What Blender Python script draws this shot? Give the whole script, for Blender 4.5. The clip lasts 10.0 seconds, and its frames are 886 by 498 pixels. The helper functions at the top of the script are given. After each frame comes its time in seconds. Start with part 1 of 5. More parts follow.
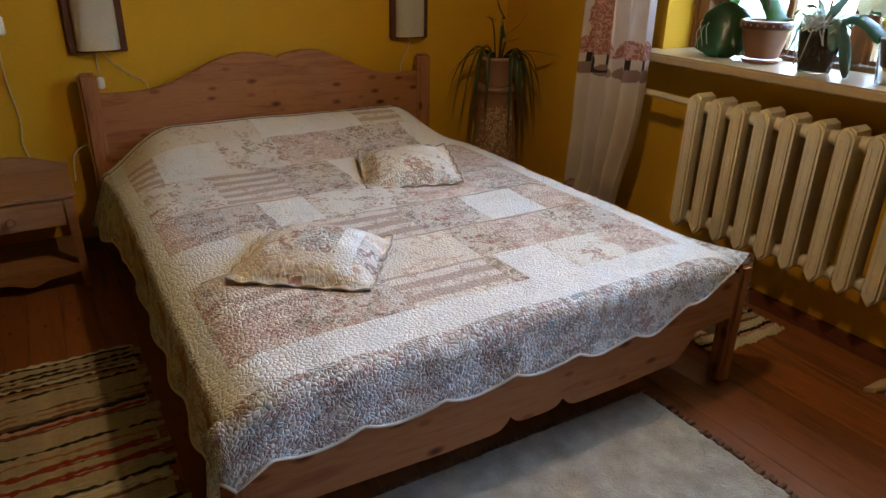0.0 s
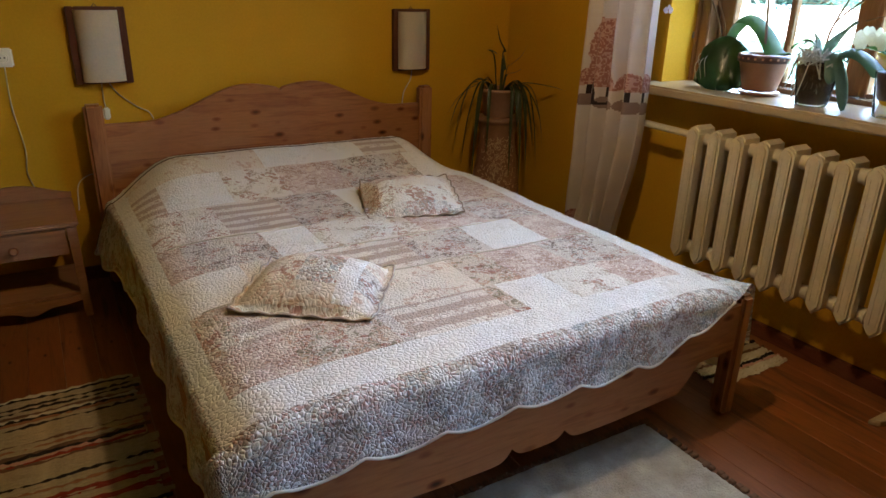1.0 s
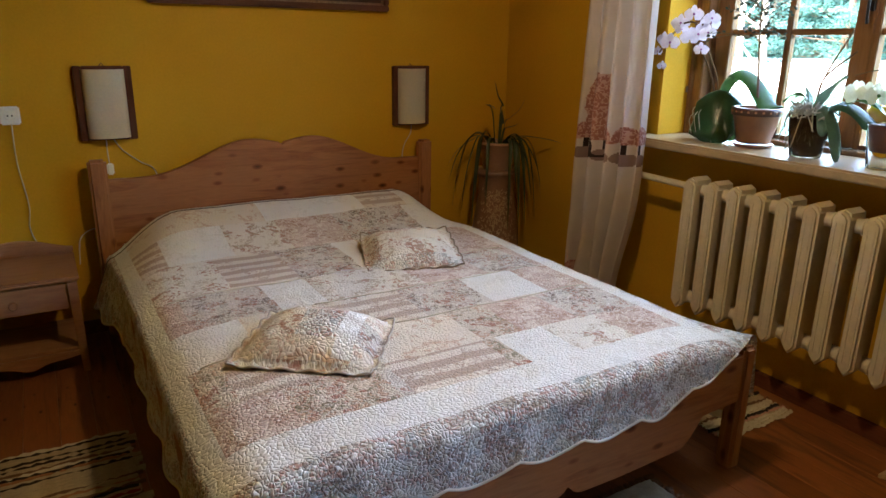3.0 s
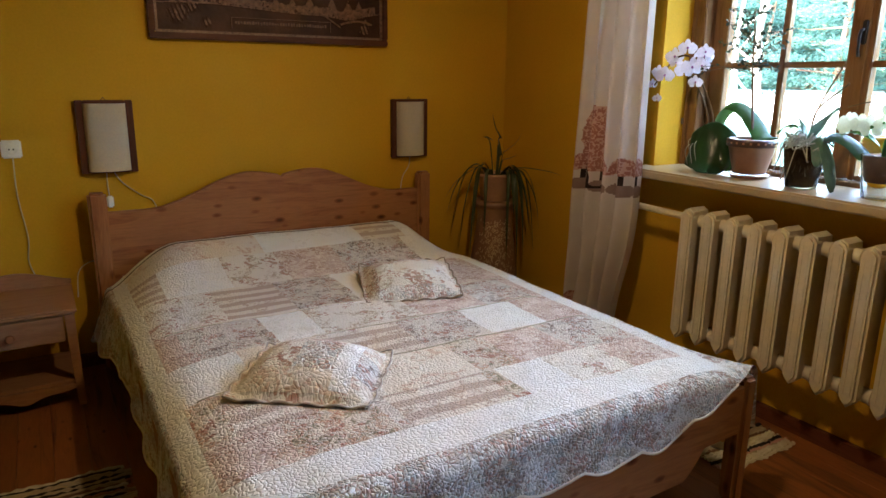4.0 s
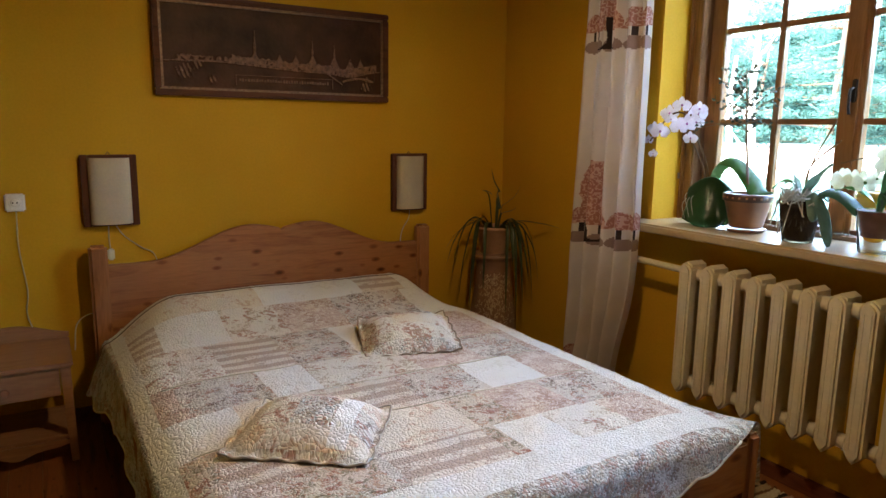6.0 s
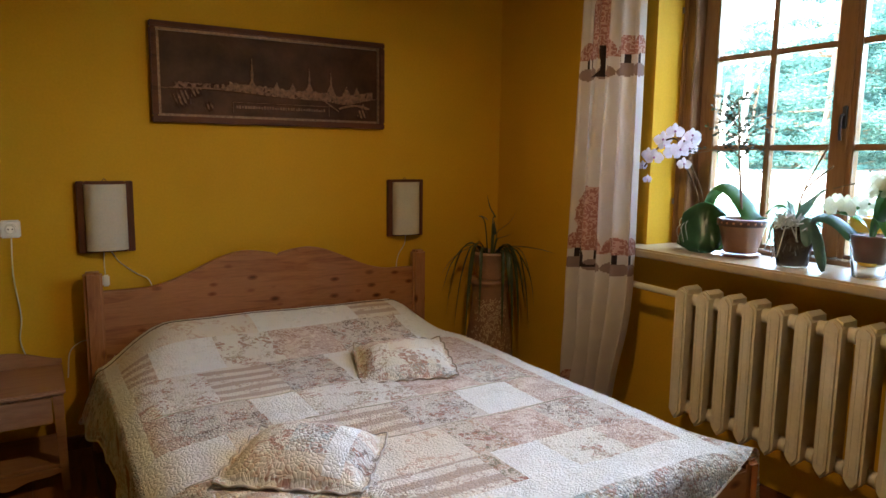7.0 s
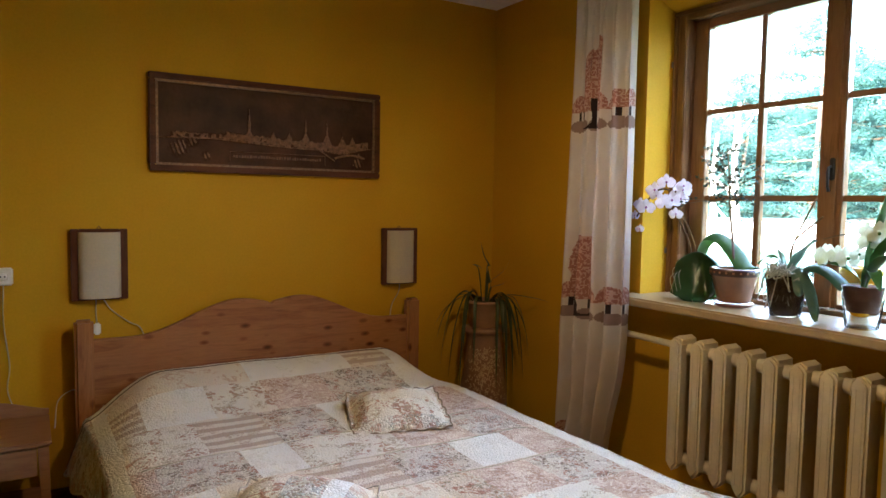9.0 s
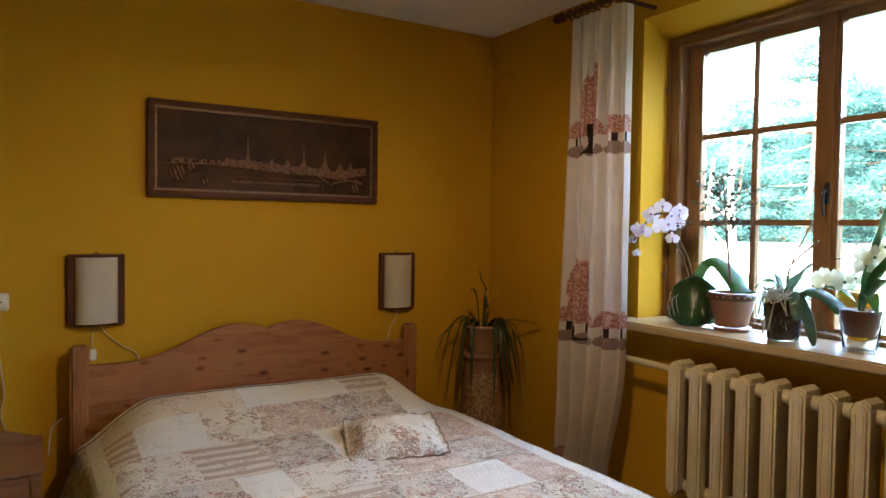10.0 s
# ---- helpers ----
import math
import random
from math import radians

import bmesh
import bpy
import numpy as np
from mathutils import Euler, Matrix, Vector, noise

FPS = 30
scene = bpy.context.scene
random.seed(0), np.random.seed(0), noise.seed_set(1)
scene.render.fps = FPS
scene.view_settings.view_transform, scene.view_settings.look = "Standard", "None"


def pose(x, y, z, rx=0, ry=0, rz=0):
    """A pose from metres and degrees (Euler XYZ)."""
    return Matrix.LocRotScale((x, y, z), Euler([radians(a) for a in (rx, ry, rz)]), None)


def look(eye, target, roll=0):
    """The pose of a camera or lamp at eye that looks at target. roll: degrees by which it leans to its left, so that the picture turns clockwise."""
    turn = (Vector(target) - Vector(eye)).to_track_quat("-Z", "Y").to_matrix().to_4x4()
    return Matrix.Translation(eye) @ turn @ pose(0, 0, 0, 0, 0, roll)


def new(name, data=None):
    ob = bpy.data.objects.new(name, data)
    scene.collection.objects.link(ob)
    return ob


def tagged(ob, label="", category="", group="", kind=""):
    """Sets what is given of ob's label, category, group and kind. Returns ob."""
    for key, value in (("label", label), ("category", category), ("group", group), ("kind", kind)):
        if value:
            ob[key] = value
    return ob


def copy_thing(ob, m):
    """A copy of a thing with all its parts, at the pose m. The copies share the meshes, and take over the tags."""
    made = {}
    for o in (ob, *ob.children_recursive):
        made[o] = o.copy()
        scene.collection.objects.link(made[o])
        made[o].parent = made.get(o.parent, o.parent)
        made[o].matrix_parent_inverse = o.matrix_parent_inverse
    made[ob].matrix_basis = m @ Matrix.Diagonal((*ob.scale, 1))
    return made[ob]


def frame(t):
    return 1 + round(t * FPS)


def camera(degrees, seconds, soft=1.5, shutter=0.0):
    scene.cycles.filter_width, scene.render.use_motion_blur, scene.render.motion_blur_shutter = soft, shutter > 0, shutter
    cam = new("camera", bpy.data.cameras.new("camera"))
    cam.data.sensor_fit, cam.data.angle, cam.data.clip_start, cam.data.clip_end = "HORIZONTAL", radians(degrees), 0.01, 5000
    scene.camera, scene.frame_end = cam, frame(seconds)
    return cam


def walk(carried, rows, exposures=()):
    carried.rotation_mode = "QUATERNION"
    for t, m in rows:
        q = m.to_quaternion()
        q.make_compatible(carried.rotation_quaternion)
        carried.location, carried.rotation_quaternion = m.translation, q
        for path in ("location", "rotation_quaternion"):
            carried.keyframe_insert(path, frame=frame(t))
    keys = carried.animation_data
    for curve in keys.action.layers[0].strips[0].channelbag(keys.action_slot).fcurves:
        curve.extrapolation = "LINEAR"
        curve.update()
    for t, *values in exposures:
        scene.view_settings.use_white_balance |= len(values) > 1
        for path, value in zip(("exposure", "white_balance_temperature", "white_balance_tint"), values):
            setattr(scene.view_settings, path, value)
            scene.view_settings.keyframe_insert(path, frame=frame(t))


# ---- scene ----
cam = camera(66.2, 10.0)
PATH = [
    (0, (-2.511, -3.503, 1.367), (-1.568, -1.929, 0.569), 1.2),
    (0.5, (-2.512, -3.504, 1.369), (-1.563, -1.916, 0.61), 1.2),
    (1, (-2.513, -3.505, 1.372), (-1.558, -1.901, 0.653), 1.3),
    (1.5, (-2.512, -3.506, 1.374), (-1.554, -1.889, 0.69), 1.1),
    (2, (-2.511, -3.507, 1.376), (-1.55, -1.877, 0.727), 1.0),
    (2.5, (-2.511, -3.507, 1.379), (-1.544, -1.869, 0.761), 1.0),
    (4, (-2.51, -3.511, 1.383), (-1.521, -1.843, 0.891), 0.7),
    (4.5, (-2.511, -3.513, 1.385), (-1.518, -1.837, 0.931), 0.8),
    (5, (-2.512, -3.513, 1.39), (-1.514, -1.831, 0.975), 0.8),
    (5.5, (-2.511, -3.514, 1.395), (-1.511, -1.824, 1.013), 0.8),
    (7, (-2.515, -3.517, 1.396), (-1.494, -1.818, 1.124), 0.7),
    (7.5, (-2.515, -3.517, 1.397), (-1.488, -1.818, 1.158), 0.7),
    (8, (-2.514, -3.52, 1.399), (-1.484, -1.818, 1.194), 0.7),
    (8.5, (-2.514, -3.52, 1.4), (-1.479, -1.818, 1.229), 0.7),
    (9, (-2.517, -3.521, 1.404), (-1.476, -1.818, 1.27), 0.9),
    (9.5, (-2.516, -3.523, 1.404), (-1.472, -1.819, 1.308), 0.8),
    (10, (-2.517, -3.525, 1.405), (-1.47, -1.822, 1.343), 0.8),
]
walk(cam, [(t, look(eye, target, roll)) for t, eye, target, roll in PATH], [(0.0, 6.12), (2.5, 6.14), (5.0, 6.18), (7.5, 6.22), (10.0, 6.26)])

# ---- world, sun, exposure ----
world = bpy.data.worlds.new("sky")
scene.world = world
world.use_nodes = True
_wn, _wl = world.node_tree.nodes, world.node_tree.links
_sky = _wn.new("ShaderNodeTexSky")
_sky.sky_type = "NISHITA"
_sky.sun_disc = False
_sky.sun_elevation = radians(58)
_sky.sun_rotation = radians(307)
_sky.air_density, _sky.dust_density = 1.0, 1.4
_wl.new(_sky.outputs["Color"], _wn["Background"].inputs["Color"])
_wn["Background"].inputs["Strength"].default_value = 0.15
sun = new("sun", bpy.data.lights.new("sun", "SUN"))
sun.data.energy, sun.data.angle, sun.data.color = 1.1, radians(12), (1.0, 0.95, 0.88)
sun.matrix_world = look((0, 0, 16), (8, -6, 0))
bulb = new("ceiling_bulb", bpy.data.lights.new("ceiling_bulb", "POINT"))
bulb.data.energy, bulb.data.shadow_soft_size, bulb.data.color = 0.56, 0.05, (1.0, 0.74, 0.44)
bulb.location = (-1.42, -2.12, 2.24)
# area lamp added outside above the window, standing in for the sky's light
sky_fill = new("sky_fill_lamp", bpy.data.lights.new("sky_fill_lamp", "AREA"))
sky_fill.data.shape, sky_fill.data.size, sky_fill.data.size_y = "RECTANGLE", 1.5, 0.6
sky_fill.data.energy, sky_fill.data.color = 1.1, (0.62, 0.84, 1.0)
sky_fill.matrix_world = look((0.85, -2.0, 2.95), (-1.1, -2.0, 0.5))


# ---- materials ----
def node_mat(name):
    m = bpy.data.materials.new(name)
    m.use_nodes = True
    nt = m.node_tree
    return m, nt, nt.nodes["Principled BSDF"]


def put(nt, kind, **kw):
    n = nt.nodes.new(kind)
    for k, v in kw.items():
        n.inputs[k.replace("_", " ")].default_value = v
    return n


def ramp(nt, fac, stops):
    r = nt.nodes.new("ShaderNodeValToRGB")
    e = r.color_ramp.elements
    while len(e) < len(stops):
        e.new(0.5)
    for el, (p, c) in zip(e, stops):
        el.position, el.color = p, (*c, 1)
    nt.links.new(fac, r.inputs["Fac"])
    return r.outputs["Color"]


def blend(nt, a, b, fac, how="MIX"):
    m = nt.nodes.new("ShaderNodeMix")
    m.data_type, m.blend_type = "RGBA", how
    for sock, v in ((m.inputs[0], fac), (m.inputs[6], a), (m.inputs[7], b)):
        if hasattr(v, "is_linked"):
            nt.links.new(v, sock)
        elif isinstance(v, (int, float)):
            sock.default_value = v
        else:
            sock.default_value = (*v, 1)
    return m.outputs[2]


def coords(nt, scale=(1, 1, 1), rot=(0, 0, 0), uv=False):
    c = nt.nodes.new("ShaderNodeTexCoord")
    mp = nt.nodes.new("ShaderNodeMapping")
    mp.inputs["Scale"].default_value = scale
    mp.inputs["Rotation"].default_value = [radians(a) for a in rot]
    nt.links.new(c.outputs["UV" if uv else "Object"], mp.inputs["Vector"])
    return mp.outputs["Vector"]


def noise_of(nt, vec, scale, detail=4.0, rough=0.55, distort=0.0):
    n = put(nt, "ShaderNodeTexNoise", Scale=scale, Detail=detail, Roughness=rough, Distortion=distort)
    nt.links.new(vec, n.inputs["Vector"])
    return n.outputs["Fac"]


def bump(nt, bsdf, height, strength=0.3, dist=0.002):
    b = put(nt, "ShaderNodeBump", Strength=strength, Distance=dist)
    nt.links.new(height, b.inputs["Height"])
    nt.links.new(b.outputs["Normal"], bsdf.inputs["Normal"])


def surface(name, a, b, rough=0.6, big=1.5, fine=40.0, relief=0.15, dist=0.001, metal=0.0, spec=0.5):
    """Two-tone surface: broad stains and fine grain."""
    m, nt, p = node_mat(name)
    v = coords(nt)
    n1, n2 = noise_of(nt, v, big), noise_of(nt, v, fine, 6)
    c = ramp(nt, n1, ((0.3, a), (0.7, b)))
    c = blend(nt, c, ramp(nt, n2, ((0.3, (0.8,) * 3), (0.7, (1.0,) * 3))), 0.5, "MULTIPLY")
    nt.links.new(c, p.inputs["Base Color"])
    p.inputs["Roughness"].default_value = rough
    p.inputs["Metallic"].default_value = metal
    p.inputs["Specular IOR Level"].default_value = spec
    bump(nt, p, n2, relief, dist)
    return m


def timber(name, light, dark, axis="x", rough=0.5, knots=0.0, per_piece=0.0, spec=0.22):
    """Grain along one axis, with dark knots and a shift from piece to piece."""
    m, nt, p = node_mat(name)
    i = "xyz".index(axis)
    s = [9.0, 9.0, 9.0]
    s[i] = 0.9
    v = coords(nt, s)
    if per_piece:
        info = nt.nodes.new("ShaderNodeObjectInfo")
        add = nt.nodes.new("ShaderNodeVectorMath")
        add.operation = "MULTIPLY_ADD"
        add.inputs[1].default_value = (1, 1, 1)
        mul = nt.nodes.new("ShaderNodeMath")
        mul.operation = "MULTIPLY"
        mul.inputs[1].default_value = 37.0
        nt.links.new(info.outputs["Random"], mul.inputs[0])
        nt.links.new(v, add.inputs[0])
        nt.links.new(mul.outputs[0], add.inputs[2])
        v = add.outputs[0]
    g = noise_of(nt, v, 2.0, 5, 0.6, 1.2)
    f = noise_of(nt, v, 14.0, 4, 0.7)
    c = ramp(nt, g, ((0.32, dark), (0.5, light), (0.68, tuple(0.8 * x + 0.2 * y for x, y in zip(light, dark)))))
    c = blend(nt, c, ramp(nt, f, ((0.35, (0.72,) * 3), (0.65, (1.0,) * 3))), 0.6, "MULTIPLY")
    if per_piece:
        c = blend(nt, c, ramp(nt, info.outputs["Random"], ((0.0, (1 - per_piece,) * 3), (1.0, (1.0,) * 3))), 1.0, "MULTIPLY")
    if knots:
        ks = [19.0, 19.0, 19.0]
        ks[i] = 9.0
        kv = coords(nt, ks)
        vo = put(nt, "ShaderNodeTexVoronoi", Scale=1.0, Randomness=1.0)
        nt.links.new(kv, vo.inputs["Vector"])
        k = ramp(nt, vo.outputs["Distance"], ((knots * 0.45, (0.10, 0.045, 0.02)), (knots, (0.50, 0.32, 0.22)), (knots * 1.6, (1, 1, 1))))
        pick = nt.nodes.new("ShaderNodeSeparateColor")
        nt.links.new(vo.outputs["Color"], pick.inputs[0])
        c = blend(nt, c, k, ramp(nt, pick.outputs[0], ((0.50, (0, 0, 0)), (0.54, (0.5,) * 3), (0.80, (0.97,) * 3))), "MULTIPLY")
    nt.links.new(c, p.inputs["Base Color"])
    p.inputs["Roughness"].default_value = rough
    p.inputs["Specular IOR Level"].default_value = spec
    bump(nt, p, f, 0.12, 0.001)
    return m


def glassy(name, color=(1, 1, 1), rough=0.0, ior=1.45):
    m, nt, p = node_mat(name)
    p.inputs["Base Color"].default_value = (*color, 1)
    p.inputs["Transmission Weight"].default_value = 1.0
    p.inputs["Roughness"].default_value = rough
    p.inputs["IOR"].default_value = ior
    return m


M_WALL = surface("ochre_wall_paint", (0.50, 0.262, 0.012), (0.55, 0.292, 0.015), 0.7, 1.2, 90, 0.25, 0.0015, spec=0.15)
M_CEIL = surface("white_ceiling_paint", (0.78, 0.76, 0.72), (0.84, 0.82, 0.78), 0.8, 1.5, 60, 0.1)
M_FLOOR = timber("stained_floorboard", (0.27, 0.086, 0.024), (0.12, 0.036, 0.011), "y", 0.36, 0.10, 0.35)
M_SKIRT = timber("stained_skirting", (0.17, 0.05, 0.02), (0.10, 0.03, 0.012), "y", 0.45)
M_PINE = timber("knotty_pine", (0.36, 0.150, 0.056), (0.24, 0.088, 0.032), "x", 0.5, 0.19)
M_PINE_V = timber("knotty_pine_upright", (0.36, 0.150, 0.056), (0.24, 0.088, 0.032), "z", 0.5, 0.17)
M_PINE_Y = timber("knotty_pine_long", (0.35, 0.146, 0.055), (0.23, 0.085, 0.031), "y", 0.5, 0.14)
M_NIGHT = timber("plain_pine", (0.33, 0.155, 0.070), (0.26, 0.115, 0.050), "x", 0.5)
M_WIN = timber("window_wood", (0.23, 0.115, 0.052), (0.145, 0.068, 0.029), "z", 0.24, spec=0.5)
M_WIN_Y = timber("window_wood_rail", (0.23, 0.115, 0.052), (0.145, 0.068, 0.029), "y", 0.24, spec=0.5)
M_SILL = surface("cream_sill_paint", (0.37, 0.265, 0.15), (0.43, 0.32, 0.19), 0.34, 2, 50, 0.08)
M_RAD = surface("cream_enamel", (0.60, 0.50, 0.34), (0.68, 0.58, 0.41), 0.42, 5, 60, 0.3, 0.0015)
M_DARKWOOD = timber("dark_walnut", (0.105, 0.034, 0.016), (0.058, 0.018, 0.009), "z", 0.7)
M_PAPER = surface("parchment", (0.76, 0.66, 0.49), (0.82, 0.72, 0.55), 0.8, 4, 120, 0.1)
M_WHITE = surface("white_plastic", (0.72, 0.69, 0.62), (0.78, 0.75, 0.68), 0.4, 6, 80, 0.05)
M_CORD = surface("ivory_cord", (0.48, 0.42, 0.30), (0.56, 0.50, 0.38), 0.5, 6, 80, 0.05)
M_GREY = surface("shadowed_grey_plastic", (0.16, 0.13, 0.10), (0.22, 0.18, 0.14), 0.5, 6, 80, 0.05)
M_BLACK = surface("black_metal", (0.02, 0.018, 0.016), (0.035, 0.03, 0.026), 0.6, 8, 80, 0.1, metal=0.2, spec=0.25)
M_TERRA = surface("glazed_terracotta", (0.25, 0.115, 0.055), (0.34, 0.165, 0.085), 0.3, 9, 60, 0.1)
M_SOIL = surface("potting_soil", (0.035, 0.02, 0.012), (0.07, 0.042, 0.026), 0.95, 30, 160, 0.9, 0.004)
M_GLASS = glassy("window_glass")
M_SMOKY = glassy("cloudy_brown_plastic", (0.62, 0.55, 0.45), 0.08, 1.15)
M_CLEAR = glassy("clear_plastic", (0.95, 0.97, 0.96), 0.0, 1.12)


# ---- geometry helpers ----
def part(name, bm, material, parent=None, label="", smooth=False):
    me = bpy.data.meshes.new(name)
    if smooth:
        for e in bm.edges:
            if len(e.link_faces) == 2 and e.calc_face_angle(0.0) > 0.75:
                e.smooth = False
    bm.to_mesh(me)
    bm.free()
    mats = material if isinstance(material, (list, tuple)) else [material]
    for mt in mats:
        me.materials.append(mt)
    if smooth:
        me.polygons.foreach_set("use_smooth", [True] * len(me.polygons))
    ob = new(name, me)
    ob.parent = parent
    if label:
        tagged(ob, label)
    return ob


def thing(name, label, category, at=(0, 0, 0), group="", kind="", turn=0.0):
    ob = new(name)
    ob.empty_display_size = 0.05
    ob.matrix_world = pose(*at, 0, 0, turn)
    return tagged(ob, label, category, group, kind)


def box(x0, x1, y0, y1, z0, z1, bev=0.0, bm=None, seg=2):
    b = bmesh.new()
    bmesh.ops.create_cube(b, size=1.0)
    for v in b.verts:
        v.co = ((x0 + x1) / 2 + v.co.x * (x1 - x0), (y0 + y1) / 2 + v.co.y * (y1 - y0), (z0 + z1) / 2 + v.co.z * (z1 - z0))
    if bev:
        bmesh.ops.bevel(b, geom=b.edges[:], offset=bev, segments=seg, affect="EDGES", clamp_overlap=True)
    return merged(bm, b)


def merged(bm, b):
    if bm is None:
        return b
    me = bpy.data.meshes.new("tmp")
    b.to_mesh(me)
    b.free()
    bm.from_mesh(me)
    bpy.data.meshes.remove(me)
    return bm


def slab(outline, thick, axis="y", at=0.0, bev=0.0, bm=None):
    """A board cut to an outline of (a, b): a, b are x, z for axis y; y, z for x; x, y for z. It runs from at to at + thick."""
    b = bmesh.new()
    to3 = {"y": lambda p, q, d: (p, d, q), "x": lambda p, q, d: (d, p, q), "z": lambda p, q, d: (p, q, d)}[axis]
    lo = [b.verts.new(to3(p, q, at)) for p, q in outline]
    hi = [b.verts.new(to3(p, q, at + thick)) for p, q in outline]
    n = len(outline)
    f1, f2 = b.faces.new(lo), b.faces.new(hi)
    for i in range(n):
        b.faces.new((lo[i], lo[(i + 1) % n], hi[(i + 1) % n], hi[i]))
    bmesh.ops.recalc_face_normals(b, faces=b.faces[:])
    if bev:
        bmesh.ops.bevel(b, geom=list(set(f1.edges[:] + f2.edges[:])), offset=bev, segments=2, affect="EDGES", clamp_overlap=True)
    bmesh.ops.triangulate(b, faces=[f for f in b.faces if len(f.verts) > 4])
    return merged(bm, b)


def lathe(profile, n=28, bm=None, at=(0, 0, 0)):
    b = bmesh.new() if bm is None else bm
    rings = []
    for r, z in profile:
        if r < 1e-5:
            rings.append([b.verts.new((at[0], at[1], at[2] + z))])
        else:
            rings.append([b.verts.new((at[0] + r * math.cos(2 * math.pi * i / n), at[1] + r * math.sin(2 * math.pi * i / n), at[2] + z)) for i in range(n)])
    for a, c in zip(rings, rings[1:]):
        for i in range(n):
            j = (i + 1) % n
            q = [a[i % len(a)], a[j % len(a)], c[j % len(c)], c[i % len(c)]]
            q = list(dict.fromkeys(q))
            if len(q) > 2:
                b.faces.new(q)
    return b


def tube(points, r, n=8, bm=None):
    """A round cord along points; r is one radius or one for each point."""
    b = bmesh.new() if bm is None else bm
    pts = [Vector(p) for p in points]
    rs = r if isinstance(r, (list, tuple)) else [r] * len(pts)
    side = None
    rings = []
    for i, p in enumerate(pts):
        d = (pts[min(i + 1, len(pts) - 1)] - pts[max(i - 1, 0)]).normalized()
        if side is None:
            side = d.orthogonal().normalized()
        side = (side - d * side.dot(d)).normalized()
        up = d.cross(side)
        rings.append([b.verts.new(p + rs[i] * (math.cos(2 * math.pi * k / n) * side + math.sin(2 * math.pi * k / n) * up)) for k in range(n)])
    for a, c in zip(rings, rings[1:]):
        for k in range(n):
            b.faces.new((a[k], a[(k + 1) % n], c[(k + 1) % n], c[k]))
    b.faces.new(rings[0][::-1])
    b.faces.new(rings[-1])
    return b


def curve_points(ctrl, n=20):
    """Smooth points through control points."""
    c = [Vector(p) for p in ctrl]
    c = [2 * c[0] - c[1]] + c + [2 * c[-1] - c[-2]]
    out = []
    for i in range(1, len(c) - 2):
        for k in range(n):
            t = k / n
            a, b, d, e = c[i - 1], c[i], c[i + 1], c[i + 2]
            out.append(0.5 * (2 * b + (d - a) * t + (2 * a - 5 * b + 4 * d - e) * t * t + (3 * b - a - 3 * d + e) * t ** 3))
    out.append(c[-2])
    return out


def strap(ctrl, width, n=10, fold=0.25, bm=None, power=2.2, base=0.55):
    """A long leaf along control points, folded along its midrib."""
    b = bmesh.new() if bm is None else bm
    pts = curve_points(ctrl, n)
    rows = []
    m = len(pts)
    for i, p in enumerate(pts):
        d = (pts[min(i + 1, m - 1)] - pts[max(i - 1, 0)]).normalized()
        s = d.cross(Vector((0, 0, 1)))
        s = s.normalized() if s.length > 0.05 else Vector((1, 0, 0))
        up = s.cross(d)
        t = i / (m - 1)
        w = width * 0.5 * min(1.0, base + (1 - base) * t * 3.0) * (1.0 if t < 0.45 else max(0.04, 1 - ((t - 0.45) / 0.55) ** power))
        rows.append((b.verts.new(p - s * w + up * w * fold), b.verts.new(p), b.verts.new(p + s * w + up * w * fold)))
    for a, c in zip(rows, rows[1:]):
        b.faces.new((a[0], a[1], c[1], c[0]))
        b.faces.new((a[1], a[2], c[2], c[1]))
    return b


# ---- the room ----
X_W, Y_S, H = -5.60, -4.82, 2.605
WIN_Y0, WIN_Y1, SILL_Z, WIN_TOP = -2.767, -1.235, 0.985, 2.412
# opening of the added window out of view, for more daylight
WB0, WB1 = -4.05, -3.25


def structure(name, bm, material, label, category):
    return tagged(part(name, bm, material), label, category, kind="structure")


structure("wall_north", box(X_W - 0.3, 0.42, 0.0, 0.3, -0.1, 2.9), M_WALL, "ochre yellow painted wall behind the bed's headboard", "wall")
structure("wall_west", box(X_W - 0.3, X_W, Y_S, 0.0, -0.1, 2.9), M_WALL, "ochre yellow painted plain wall", "wall")
structure("wall_south", box(X_W - 0.3, 0.42, Y_S - 0.3, Y_S, -0.1, 2.9), M_WALL, "ochre yellow painted plain wall", "wall")
bm = box(0, 0.42, WIN_Y1, 0.0, -0.1, 2.9)
box(0, 0.42, WB1, WIN_Y0, -0.1, 2.9, bm=bm)
box(0, 0.42, Y_S, WB0, -0.1, 2.9, bm=bm)
box(0, 0.42, WB0, WB1, -0.1, SILL_Z - 0.04, bm=bm)
box(0, 0.42, WB0, WB1, WIN_TOP, 2.9, bm=bm)
box(0, 0.42, WIN_Y0, WIN_Y1, -0.1, SILL_Z - 0.04, bm=bm)
box(0, 0.42, WIN_Y0, WIN_Y1, WIN_TOP, 2.9, bm=bm)
slab([(0.0, 2.413), (0.185, 2.338), (0.42, 2.338), (0.42, 2.413)], WIN_Y1 - WIN_Y0, "y", WIN_Y0, bm=bm)
structure("wall_east", bm, M_WALL, "ochre yellow painted wall with a deep window opening", "wall")
structure("ceiling", box(X_W, 0, Y_S, 0, H, H + 0.2), M_CEIL, "white painted plain ceiling", "ceiling")
structure("baseboard", box(-0.022, 0, Y_S, 0, 0, 0.065, 0.004), M_SKIRT, "reddish brown stained wooden skirting board", "skirting")
structure("baseboard", box(X_W, -0.022, -0.022, 0, 0, 0.065, 0.004), M_SKIRT, "reddish brown stained wooden skirting board", "skirting")
